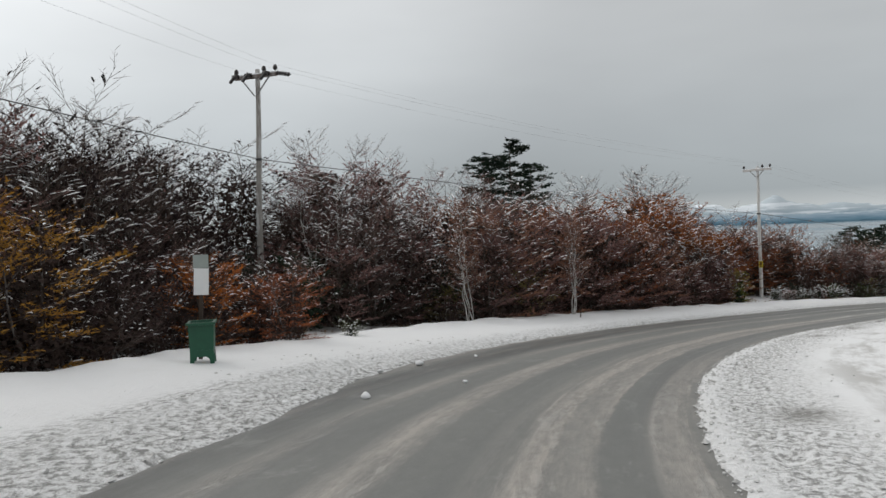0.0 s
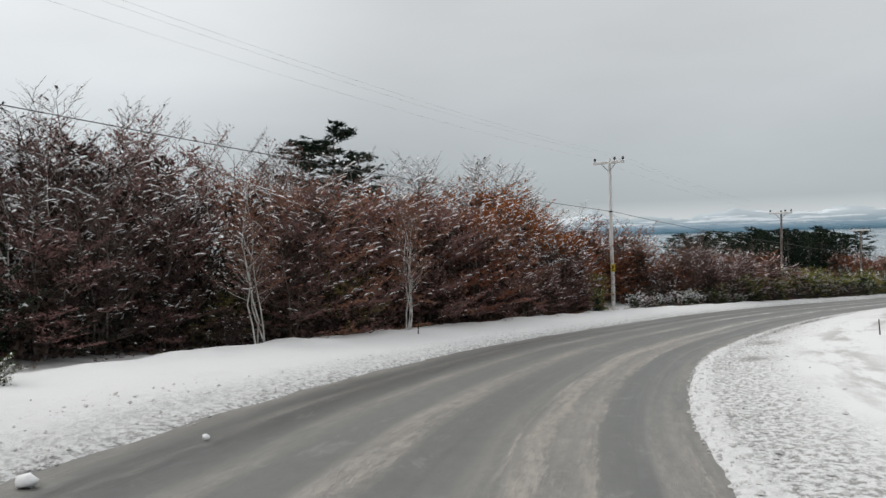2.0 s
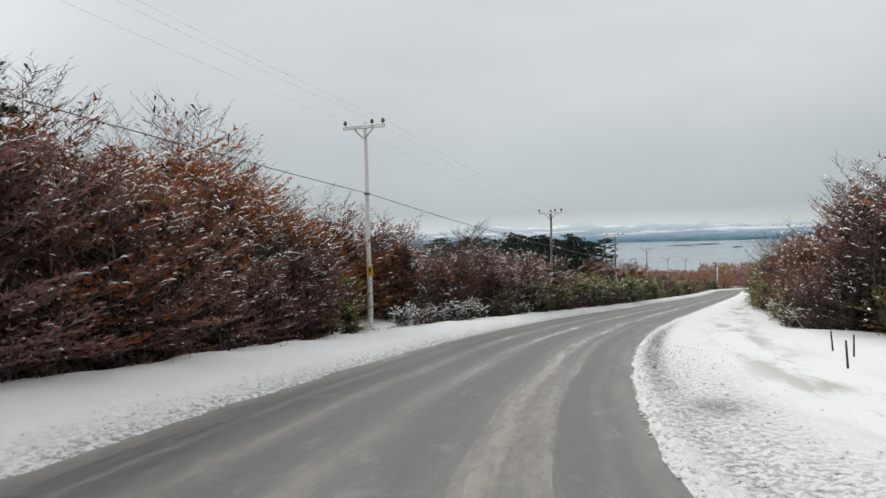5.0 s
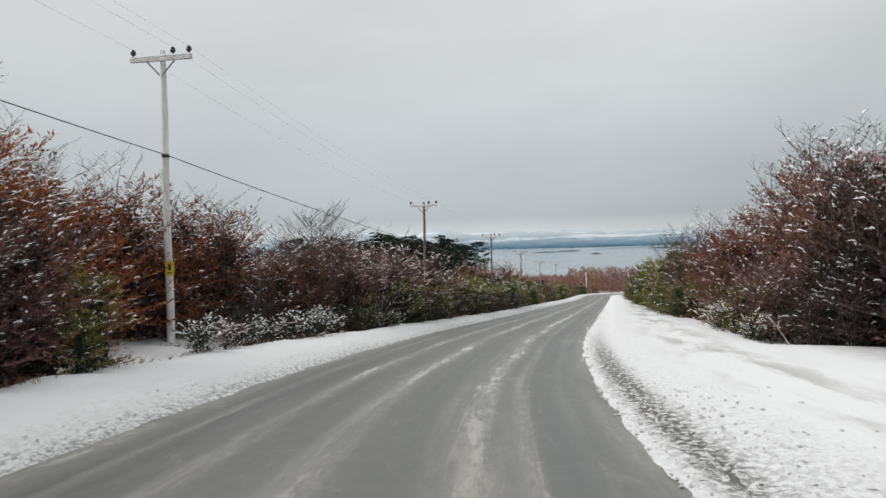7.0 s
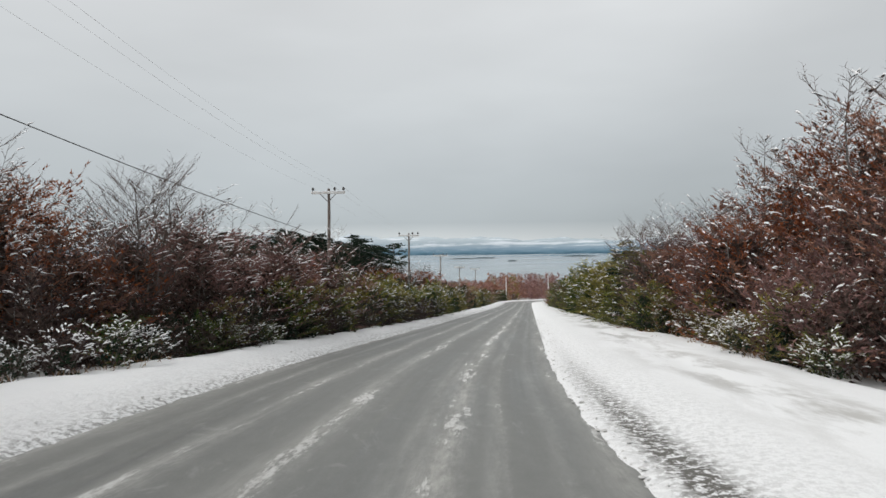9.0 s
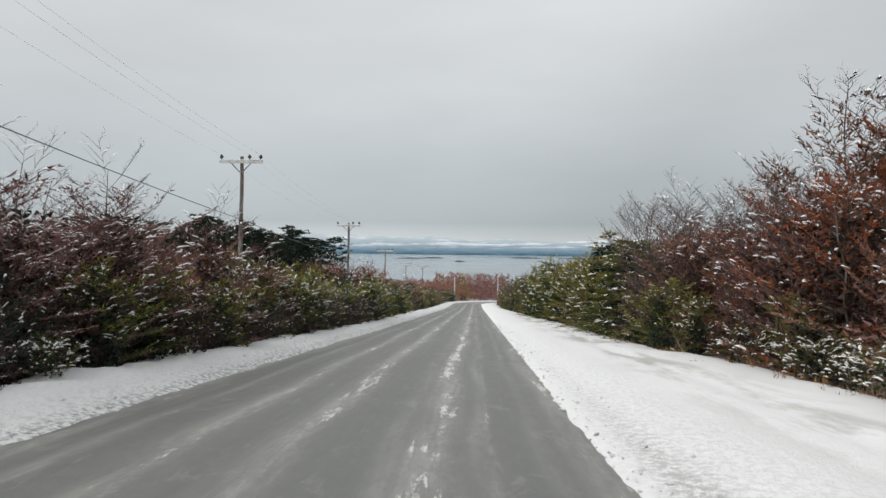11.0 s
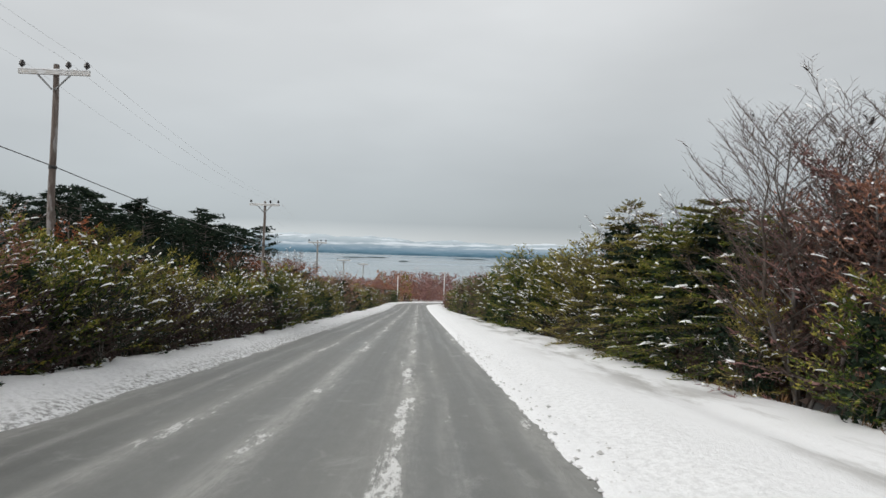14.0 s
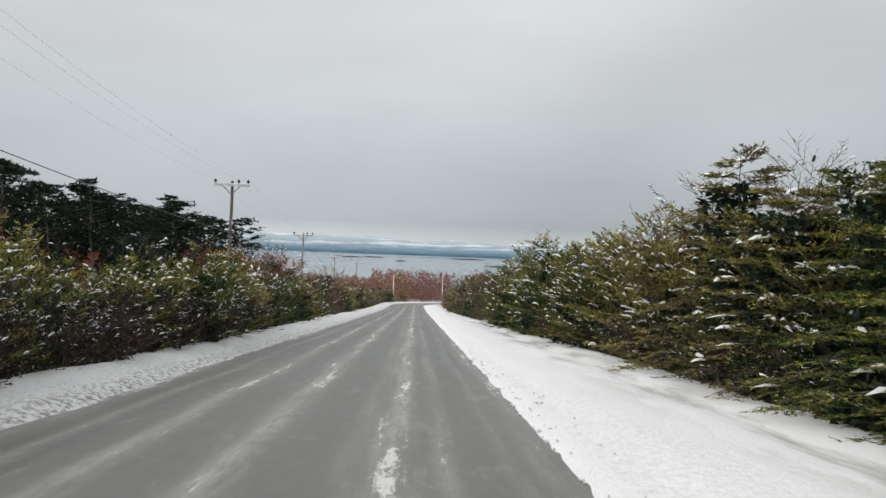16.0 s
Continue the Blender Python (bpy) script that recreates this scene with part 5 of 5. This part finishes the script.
def build_far_woods():
    """The woods on the slope below, too far off to tell trees apart."""
    rng = np.random.default_rng(77)
    groups = {PLUM.name: [], BROWN.name: [], OLIVE.name: []}
    for i in range(1150):
        d, az = (rng.uniform(125, 270), rng.uniform(40, 68)) if i < 750 else (100 + 330 * math.sqrt(rng.random()), rng.uniform(22, 82))
        x, y = 45 + d * math.sin(radians(az)), 57 + d * math.cos(radians(az))
        gap = np.sqrt((ROAD[:, 0] - x) ** 2 + (ROAD[:, 1] - y) ** 2)
        if gap.min() < 9.5:
            continue
        j = gap.argmin()
        base = ROAD[j, 2] - 0.5 if gap[j] < 30 else float(far_z(x, y)) - 0.9
        if base < SEA + 0.5:
            continue
        # the wood is lower on the open slope than beyond the bend
        canopy = -3.9 - (0.028 if az > 50.5 else 0.040) * d + rng.normal(0, 0.35)
        tall, wide = min(rng.uniform(6.5, 9.0) if i < 750 else rng.uniform(5.0, 7.0), canopy - base), rng.uniform(1.8, 2.8)
        if tall < 1.5:
            continue
        name = PLUM.name if rng.random() < 0.6 else (BROWN.name if rng.random() < 0.8 else OLIVE.name)
        for k in range(190 if i < 750 else 70):
            th, ph = rng.random() * 6.28, rng.random()
            p = np.array([x + wide * math.cos(th) * math.sqrt(1 - ph * ph * 0.85) * rng.uniform(0.6, 1.05), y + wide * math.sin(th) * math.sqrt(1 - ph * ph * 0.85) * rng.uniform(0.6, 1.05), base + 0.4 + tall * ph * rng.uniform(0.8, 1.0)])
            groups[name].append((p, unit(rng.normal(0, 1, 3) + [0, 0, 0.8]), unit(rng.normal(0, 1, 3)), rng.uniform(0.28, 0.55)))
    for mt in (PLUM, BROWN, OLIVE):
        rows_ = groups[mt.name]
        v, f = blades([r[0] for r in rows_], [r[1] for r in rows_], [r[2] for r in rows_], [r[3] for r in rows_], [r[3] * 0.75 for r in rows_], 3)
        tagged(mesh_object("far_woods", v, f, mt), f"{WORDS[mt.name]} woods on the slope above the water", "woods", kind="stuff")


build_far_woods()


def build_grass():
    """Dead grass standing out of the snow along the foot of both thickets."""
    rng = np.random.default_rng(31)
    straw = leaf_material("dead_grass_blades", [(0.0, (0.10, 0.055, 0.03)), (0.5, (0.24, 0.14, 0.07)), (1.0, (0.42, 0.30, 0.16))])
    rows_ = []
    for side in (1, -1):
        for i in range(420):
            s = rng.uniform(18, 58) if side > 0 else rng.uniform(60, 82)
            hem = left_hem(s) if side > 0 else right_hem(s)
            if rough(s, 0.0, 0.45, 40.0 + side) < -0.05:
                continue
            u = hem + side * (rng.normal(0.35, 0.35))
            x, y = plan(s, u)
            z = ground_z(s, u) - 0.02
            for k in range(4):
                p = np.array([float(x) + rng.normal(0, 0.05), float(y) + rng.normal(0, 0.05), z])
                rows_.append((p, unit(rng.normal(0, 0.5, 3) + [0, 0, 1.0]), unit(rng.normal(0, 1, 3)), rng.uniform(0.08, 0.22)))
    v, f = blades([r[0] for r in rows_], [r[1] for r in rows_], [r[2] for r in rows_], [r[3] for r in rows_], [0.012 + 0.03 * r[3] for r in rows_])
    tagged(mesh_object("dead_grass", v, f, straw), "tufts of brown dead grass at the foot of the bushes", "grass", kind="stuff")


build_grass()


# ---- power poles and lines ----
POLE_PALE = bark_material("snow_plastered_pole", (0.52, 0.51, 0.49), (0.72, 0.71, 0.69), 0.7)
POLE_GREY = bark_material("weathered_pole", (0.24, 0.23, 0.21), (0.40, 0.38, 0.36), 0.4)
POLE_DARK = bark_material("dark_pole_wood", (0.10, 0.080, 0.070), (0.21, 0.175, 0.155), 0.25)
INSULATOR = plain_material("dark_glazed_porcelain", (0.02, 0.018, 0.018), (0.045, 0.04, 0.04), 8.0, 0.25)
STEEL = plain_material("galvanised_steel", (0.25, 0.25, 0.25), (0.36, 0.36, 0.36), 12.0, 0.5, 0.7)
YELLOW = plain_material("yellow_sign_paint", (0.62, 0.48, 0.04), (0.72, 0.58, 0.07), 9.0, 0.5)
BLACK = plain_material("black_paint", (0.02, 0.02, 0.02), (0.04, 0.04, 0.04), 9.0, 0.5)
WIRE = plain_material("dark_cable", (0.05, 0.05, 0.05), (0.09, 0.09, 0.09), 9.0, 0.6)
THIN_WIRE = plain_material("grey_conductor", (0.46, 0.46, 0.46), (0.58, 0.58, 0.58), 9.0, 0.5)

# x, y, base, height, turn of the arm, upper and lower material, what sets it apart
POLES = [
    (-13.5, -6.0, 0.9, 6.9, 8, POLE_GREY, POLE_GREY, "far", 0),
    (-7.10, 29.25, -1.75, 9.65, 30, POLE_GREY, POLE_GREY, "switch", 2.3),
    (22.60, 54.45, -4.40, 9.62, 52, POLE_PALE, POLE_PALE, "plate", 0),
    (49.90, 74.6, -7.0, 9.03, 53, POLE_DARK, POLE_PALE, "plain", 0),
    (75.58, 93.6, -9.2, 9.08, 53, POLE_DARK, POLE_PALE, "plain", 0),
    (102.75, 114.6, -11.4, 8.88, 53, POLE_GREY, POLE_PALE, "plain", 0),
    (130.1, 135.2, -13.6, 8.55, 53, POLE_GREY, POLE_PALE, "plain", 0),
    (157.5, 154.6, -15.4, 9.1, 53, POLE_GREY, POLE_PALE, "plain", 0),
]


def build_pole(x, y, base, tall, turn, upper, lower, sort, tilt):
    root = new("power_pole")
    root.matrix_basis = pose(x, y, base, 0, tilt, -turn)
    split = tall * 0.42
    r = lambda h: 0.135 - 0.05 * h / tall
    for name, a, b, mt in (("lower_pole", -0.6, split, lower), ("upper_pole", split, tall, upper)):
        bm = bmesh.new()
        n = 5
        for i in range(n):
            h0, h1 = a + (b - a) * i / n, a + (b - a) * (i + 1) / n
            rod(bm, (0.02 * math.sin(h0), 0, h0), (0.02 * math.sin(h1), 0, h1), r(h0), r(h1), 12)
        part(name, bm, mt, root)
    top = tall - 0.28
    bm = bmesh.new()
    box(bm, (2.15, 0.11, 0.13), (0, -0.11, top), 0.012)
    arm = part("crossarm", bm, POLE_DARK if sort in ("switch", "far") else POLE_PALE, root)
    bm = bmesh.new()
    box(bm, (2.17, 0.12, 0.05), (0, -0.11, top + 0.088), 0.02)
    part("snow_cap", bm, MAT_SNOW, arm, "snow lying along the crossarm")
    for side in (-1, 1):
        bm = bmesh.new()
        reach = 0.72 if sort == "switch" else 0.52
        rod(bm, (side * reach, -0.13, top - 0.04), (side * 0.05, -0.13, top - reach), 0.03, 0.03, 6)
        part("brace", bm, STEEL, root)
    ends = (-0.98, 0.42, 0.98)
    for ex in ends:
        bm = bmesh.new()
        rod(bm, (ex, -0.11, top + 0.06), (ex, -0.11, top + 0.2), 0.018, 0.018, 6)
        for h, rr in ((0.18, 0.055), (0.23, 0.095), (0.28, 0.085), (0.33, 0.055)):
            bmesh.ops.create_uvsphere(bm, u_segments=10, v_segments=6, radius=rr, matrix=Matrix.Translation((ex, -0.11, top + h)) @ Matrix.Diagonal((1, 1, 0.62, 1)))
        part("insulator", bm, INSULATOR, root, "dark glazed porcelain insulator")
    if sort == "switch":
        for ex in (-0.92, -0.28, 0.62):
            bm = bmesh.new()
            rod(bm, (ex, -0.2, top + 0.12), (ex - 0.10, -0.42, top - 0.2), 0.07, 0.06, 8)
            box(bm, (0.3, 0.14, 0.16), (ex, -0.22, top + 0.04), 0.03)
            part("cutout_switch", bm, INSULATOR, root, "dark fuse cutout on the crossarm")
        bm = bmesh.new()
        for k in range(5):
            rod(bm, (1.10 + 0.13 * k, -0.11, top + 0.03 - 0.025 * k), (1.14 + 0.13 * k, -0.11, top + 0.022 - 0.025 * k), 0.085, 0.03, 10)
        rod(bm, (1.06, -0.11, top + 0.04), (1.75, -0.11, top - 0.09), 0.018, 0.018, 6)
        part("string_insulator", bm, INSULATOR, root, "dark string of porcelain discs")
    if sort == "plate":
        bm = bmesh.new()
        box(bm, (0.30, 0.02, 0.48), (0.13, -0.16, 2.62), 0.02)
        plate = part("warning_plate", bm, YELLOW, root, "yellow warning plate with a dark mark")
        bm = bmesh.new()
        box(bm, (0.10, 0.012, 0.22), (0.13, -0.174, 2.66), 0.004)
        box(bm, (0.16, 0.012, 0.04), (0.13, -0.174, 2.47), 0.004)
        part("dark_mark", bm, BLACK, plate)
    bm = bmesh.new()
    rod(bm, (0, 0, tall * 0.648 - 0.05), (0, 0, tall * 0.648 + 0.05), 0.125, 0.125, 12)
    part("cable_clamp", bm, BLACK, root)
    look_word = {"switch": "grey power pole with dark fuse switches on the crossarm", "plate": "tall pale power pole with a yellow plate", "far": "weathered grey power pole with a crossarm",
                 "plain": "power pole, dark above and pale with snow below"}[sort]
    tagged(root, look_word, "power pole", "power poles along the road")


def tip(p, across, up, ahead=-0.11):
    m = pose(p[0], p[1], p[2], 0, p[8], -p[4])
    return m @ Vector((across, ahead, up))


def cord(pts, radius, sides):
    """One unbroken round cord through pts."""
    pts = np.array(pts)
    d = np.gradient(pts, axis=0)
    d /= np.linalg.norm(d, axis=1)[:, None]
    a = np.cross(d, [0, 0, 1.0])
    a /= np.linalg.norm(a, axis=1)[:, None]
    b = np.cross(d, a)
    ring = [pts + radius * (a * math.cos(2 * math.pi * k / sides) + b * math.sin(2 * math.pi * k / sides)) for k in range(sides)]
    v = np.stack(ring, 1).reshape(-1, 3)
    f = [(i * sides + k, i * sides + (k + 1) % sides, (i + 1) * sides + (k + 1) % sides, (i + 1) * sides + k) for i in range(len(pts) - 1) for k in range(sides)]
    return v, f


def span(name, a, b, sag, radius, mat, label, category):
    n = 20
    pts = []
    for i in range(n + 1):
        f = i / n
        q = a.lerp(b, f)
        q.z -= sag * 4 * f * (1 - f)
        pts.append(np.array(q))
    v, f = cord(pts, radius, 5)
    tagged(mesh_object(name, v, f, mat, smooth_faces=True), label, category, "wires between the poles")


for p in POLES:
    build_pole(*p)
for p, q in zip(POLES, POLES[1:]):
    span("telephone_cable", tip(p, 0.12, p[3] * 0.648, 0), tip(q, 0.12, q[3] * 0.648, 0), 0.17, 0.016, WIRE, "dark sagging cable hung between the power poles", "cable")
    for ex in (-0.98, 0.42, 0.98):
        span("power_line", tip(p, ex, p[3] + 0.07), tip(q, ex, q[3] + 0.07), 0.45, 0.0035, THIN_WIRE, "thin bare conductor strung between crossarms", "cable")


def far_post(s, u, tall):
    x, y = plan(s, u)
    root = new("roadside_pole")
    root.location = (float(x), float(y), float(ground_z(s, u)))
    bm = bmesh.new()
    rod(bm, (0, 0, -0.4), (0, 0, tall), 0.14, 0.10, 10)
    part("shaft", bm, POLE_PALE, root)
    bm = bmesh.new()
    box(bm, (0.5, 0.1, 0.1), (0, 0, tall - 0.15), 0.02)
    part("bracket", bm, POLE_GREY, root)
    tagged(root, "plain pale pole beside the far bend", "pole", "poles at the bend")


far_post(232, 8.2, 5.9)
far_post(253, 8.4, 6.9)


# ---- litter bin, notice and small things on the verge ----
GREEN_PAINT = plain_material("green_paint", (0.008, 0.060, 0.032), (0.014, 0.092, 0.050), 7.0, 0.45)
WHITE_BOARD = plain_material("white_board", (0.70, 0.71, 0.71), (0.80, 0.80, 0.80), 7.0, 0.5)
GREY_BOARD = plain_material("grey_green_board", (0.26, 0.30, 0.28), (0.34, 0.37, 0.35), 7.0, 0.5)
DARK_WOOD = bark_material("dark_stake_wood", (0.035, 0.028, 0.024), (0.08, 0.062, 0.05), 0.0)


def build_bin(s, u):
    x, y = plan(s, u)
    z = ground_z(s, u) + 0.05
    root = new("litter_bin")
    root.matrix_basis = pose(float(x), float(y), z, 0, 0, 12)
    bm = bmesh.new()
    w0, w1, d0, h0, h1 = 0.205, 0.225, 0.19, 0.10, 0.68
    ring = [(-w0, -d0), (w0, -d0), (w0, d0), (-w0, d0)]
    lo = [bm.verts.new((a, b, h0)) for a, b in ring]
    hi = [bm.verts.new((a * w1 / w0, b * w1 / w0, h1)) for a, b in ring]
    inner = [bm.verts.new((a * 0.92 * w1 / w0, b * 0.92 * w1 / w0, h1)) for a, b in ring]
    deep = [bm.verts.new((a * 0.92, b * 0.92, h0 + 0.1)) for a, b in ring]
    for a, b in ((lo, hi), (hi, inner), (inner, deep)):
        for i in range(4):
            bm.faces.new((a[i], a[(i + 1) % 4], b[(i + 1) % 4], b[i]))
    bm.faces.new(lo[::-1])
    bm.faces.new(deep)
    bmesh.ops.bevel(bm, geom=list(bm.edges), offset=0.012, segments=1, affect="EDGES")
    part("tub", bm, GREEN_PAINT, root)
    bm = bmesh.new()
    for a, b, c, d in ((0, -d0 - 0.06, 2 * w1 + 0.06, 0.05), (0, d0 + 0.06, 2 * w1 + 0.06, 0.05)):
        box(bm, (c, d, 0.05), (a, b, h1), 0.012)
    for a in (-w1, w1):
        box(bm, (0.05, 2 * d0 + 0.1, 0.05), (a, 0, h1), 0.012)
    part("rim", bm, GREEN_PAINT, root)
    for b in (-d0 - 0.006, d0 + 0.006):
        bm = bmesh.new()
        outline = [(-w0, h0 + 0.1), (-w0 - 0.012, -0.16), (-w0 + 0.055, -0.16), (-w0 + 0.075, 0.03), (-w0 + 0.12, 0.075), (w0 - 0.12, 0.075), (w0 - 0.075, 0.03), (w0 - 0.055, -0.16), (w0 + 0.012, -0.16), (w0, h0 + 0.1)]
        face = bm.faces.new([bm.verts.new((x_, b, z_)) for x_, z_ in outline])
        moved = bmesh.ops.extrude_face_region(bm, geom=[face])["geom"]
        bmesh.ops.translate(bm, vec=(0, -0.02 if b > 0 else 0.02, 0), verts=[g for g in moved if isinstance(g, bmesh.types.BMVert)])
        bmesh.ops.recalc_face_normals(bm, faces=list(bm.faces))
        part("foot_plate", bm, GREEN_PAINT, root)
    tagged(root, "dark green metal litter bin on legs in the snow", "litter bin")
    sign = new("notice_post")
    sign.matrix_basis = pose(float(x) - 0.18, float(y) + 0.42, z, 0, 3, 10)
    bm = bmesh.new()
    box(bm, (0.07, 0.07, 2.2), (0, 0, 0.80), 0.008)
    part("post", bm, DARK_WOOD, sign)
    bm = bmesh.new()
    box(bm, (0.27, 0.012, 0.50), (0.005, -0.045, 1.41), 0.004, Matrix.Rotation(radians(4), 4, "Z"))
    part("lower_board", bm, WHITE_BOARD, sign, "white lower part of the notice board")
    bm = bmesh.new()
    box(bm, (0.28, 0.014, 0.25), (-0.008, -0.047, 1.79), 0.004, Matrix.Rotation(radians(-3), 4, "Y"))
    part("upper_board", bm, GREY_BOARD, sign, "grey-green upper part of the notice board")
    tagged(sign, "narrow white notice board on a dark post", "sign")


def stake(s, u, tall, lean, label, name="marker_stake"):
    x, y = plan(s, u)
    bm = bmesh.new()
    rod(bm, (0, 0, -0.2), (lean, 0.02, tall), 0.024, 0.018, 7)
    bmesh.ops.create_uvsphere(bm, u_segments=7, v_segments=4, radius=0.02, matrix=Matrix.Translation((lean, 0.02, tall)) @ Matrix.Diagonal((1, 1, 0.5, 1)))
    me = bpy.data.meshes.new(name)
    bm.to_mesh(me)
    bm.free()
    me.materials.append(DARK_WOOD)
    ob = new(name, me)
    ob.location = (float(x), float(y), ground_z(s, u))
    tagged(ob, label, "stake", "stakes in the snow")


build_bin(11.9, 7.05)
stake(30.7, 7.3, 0.46, 0.02, "short dark stake standing in the snow verge")
stake(38.5, -5.3, 0.50, -0.03, "thin dark stake in the open snow")
stake(41.5, -6.1, 0.46, 0.05, "short dark stake leaning in the snow")
stake(43.0, -6.0, 0.46, -0.05, "short dark stake leaning in the snow")
set_plant("low", 18.6, 8.5, 0.34, GREEN, "tiny dark sapling capped with snow", "small plants on the verge")
for s, u, k in ((26.5, 10.4, 0.42), (17.2, 10.4, 0.4), (12.2, 10.6, 0.5)):
    set_plant("brush", s, u, k, UNDER_SHADED, "low bare brush sticking out of the snow", "small plants on the verge")


def fallen_branch(s, u, away, rise_, label, thick=1.0, bark=PALE):
    x, y = plan(s, u)
    z = ground_z(s, u)
    pts = [np.array([0, 0, 0.0])]
    for i in range(6):
        pts.append(pts[-1] + np.array([away[0] / 6, away[1] / 6, rise_ / 6 + 0.05 * math.sin(i)]))
    seg = [(pts[i], pts[i + 1], (0.024 - i * 0.0025) * thick, (0.0215 - i * 0.0025) * thick) for i in range(6)]
    seg += [(pts[3], pts[3] + np.array([0.25, 0.1, 0.3]), 0.012, 0.005), (pts[4], pts[4] + np.array([-0.2, 0.1, 0.25]), 0.018, 0.006)]
    v, f = tubes(seg, 6)
    ob = mesh_object("fallen_branch", v, f, bark, smooth_faces=True)
    ob.location = (float(x), float(y), z)
    tagged(ob, label, "branch")


for dx in (-0.5, 0.1, 0.6):
    fallen_branch(55.6 + dx, -8.7, (0.6 * dx, 0.4), 1.8, "thin bare stem rising under the trees", 0.55, BARK)
fallen_branch(54.6, -6.9, (-0.7, 0.5), 1.0, "pale broken branch leaning at the hollow's edge", 0.8)
fallen_branch(74.6, -6.4, (1.1, 1.2), 0.9, "pale broken branch leaning on the bushes", 0.62)


def build_lumps():
    """Clods of snow thrown up along both edges."""
    rng = np.random.default_rng(12)
    verts, faces = [], []
    sv = np.array([(1, 0, 0), (0, 1, 0), (-1, 0, 0), (0, -1, 0), (0.2, 0.1, 0.9), (0, 0, -0.9)], float)
    sf = np.array([(0, 1, 4), (1, 2, 4), (2, 3, 4), (3, 0, 4), (1, 0, 5), (2, 1, 5), (3, 2, 5), (0, 3, 5)])
    for i in range(8200):
        s = rng.uniform(4, 46) if rng.random() < 0.84 else rng.uniform(46, 100)
        if rng.random() < 0.6:
            u = RIGHT_EDGE - abs(rng.normal(0, 0.8 if s < 45 else 0.3)) + 0.02
        else:
            u = left_edge(s) + (abs(rng.normal(0, 0.4)) + 0.02 if rng.random() < 0.6 or s > 20 else rng.normal(1.3, 0.5))
        r = 0.009 + 0.028 * rng.random() ** 2.2
        x, y = plan(s, u)
        z = max(ground_z(s, u), float(road_z(s, u)) - 0.02)
        faces.append(sf + len(verts) * len(sv))
        verts.append(sv * rng.uniform(0.6, 1.4, 3) * [1, 1, 0.6] * r * (1 + rng.normal(0, 0.22, (len(sv), 1))) + [float(x), float(y), z + r * 0.25])
    tagged(mesh_object("snow_clods", np.vstack(verts), np.vstack(faces), MAT_SLUSH), "clods of dirty snow along the road's edges", "snow", kind="stuff")


build_lumps()


def snow_lump(s, u, r):
    rng = np.random.default_rng(int(s * 10))
    bm = bmesh.new()
    bmesh.ops.create_icosphere(bm, subdivisions=2, radius=r)
    for v in bm.verts:
        v.co = Vector((v.co.x * 1.25, v.co.y, v.co.z * 0.75)) * (1 + 0.55 * noise.noise(v.co * 16 + Vector((s, u, 0))))
    me = bpy.data.meshes.new("snow_lump")
    bm.to_mesh(me)
    bm.free()
    me.materials.append(MAT_SNOW)
    me.polygons.foreach_set("use_smooth", [True] * len(me.polygons))
    ob = new("snow_lump", me)
    x, y = plan(s, u)
    ob.matrix_basis = pose(float(x), float(y), float(road_z(s, u)) + r * 0.42, 0, 0, rng.uniform(0, 180))
    tagged(ob, "lump of snow lying on the wet asphalt", "snow lump", "snow lumps on the road")


for s, u, r in ((10.4, 3.1, 0.062), (14.6, 4.05, 0.075), (9.6, 3.95, 0.05), (12.4, 2.2, 0.038), (16.5, 3.6, 0.04), (13.2, 4.2, 0.055)):
    snow_lump(s, u, r)

# tall evergreens at the edge of the right thicket
for s, u, k in ((84.0, -6.7, 0.90), (85.7, -6.6, 0.96), (87.4, -6.8, 0.92), (86.5, -8.2, 1.0), (83.6, -8.4, 0.98)):
    set_plant("conifer", s, u, k, GREEN, "bushy dark green evergreen with layered drooping sprays and snow patches", "right roadside thicket")
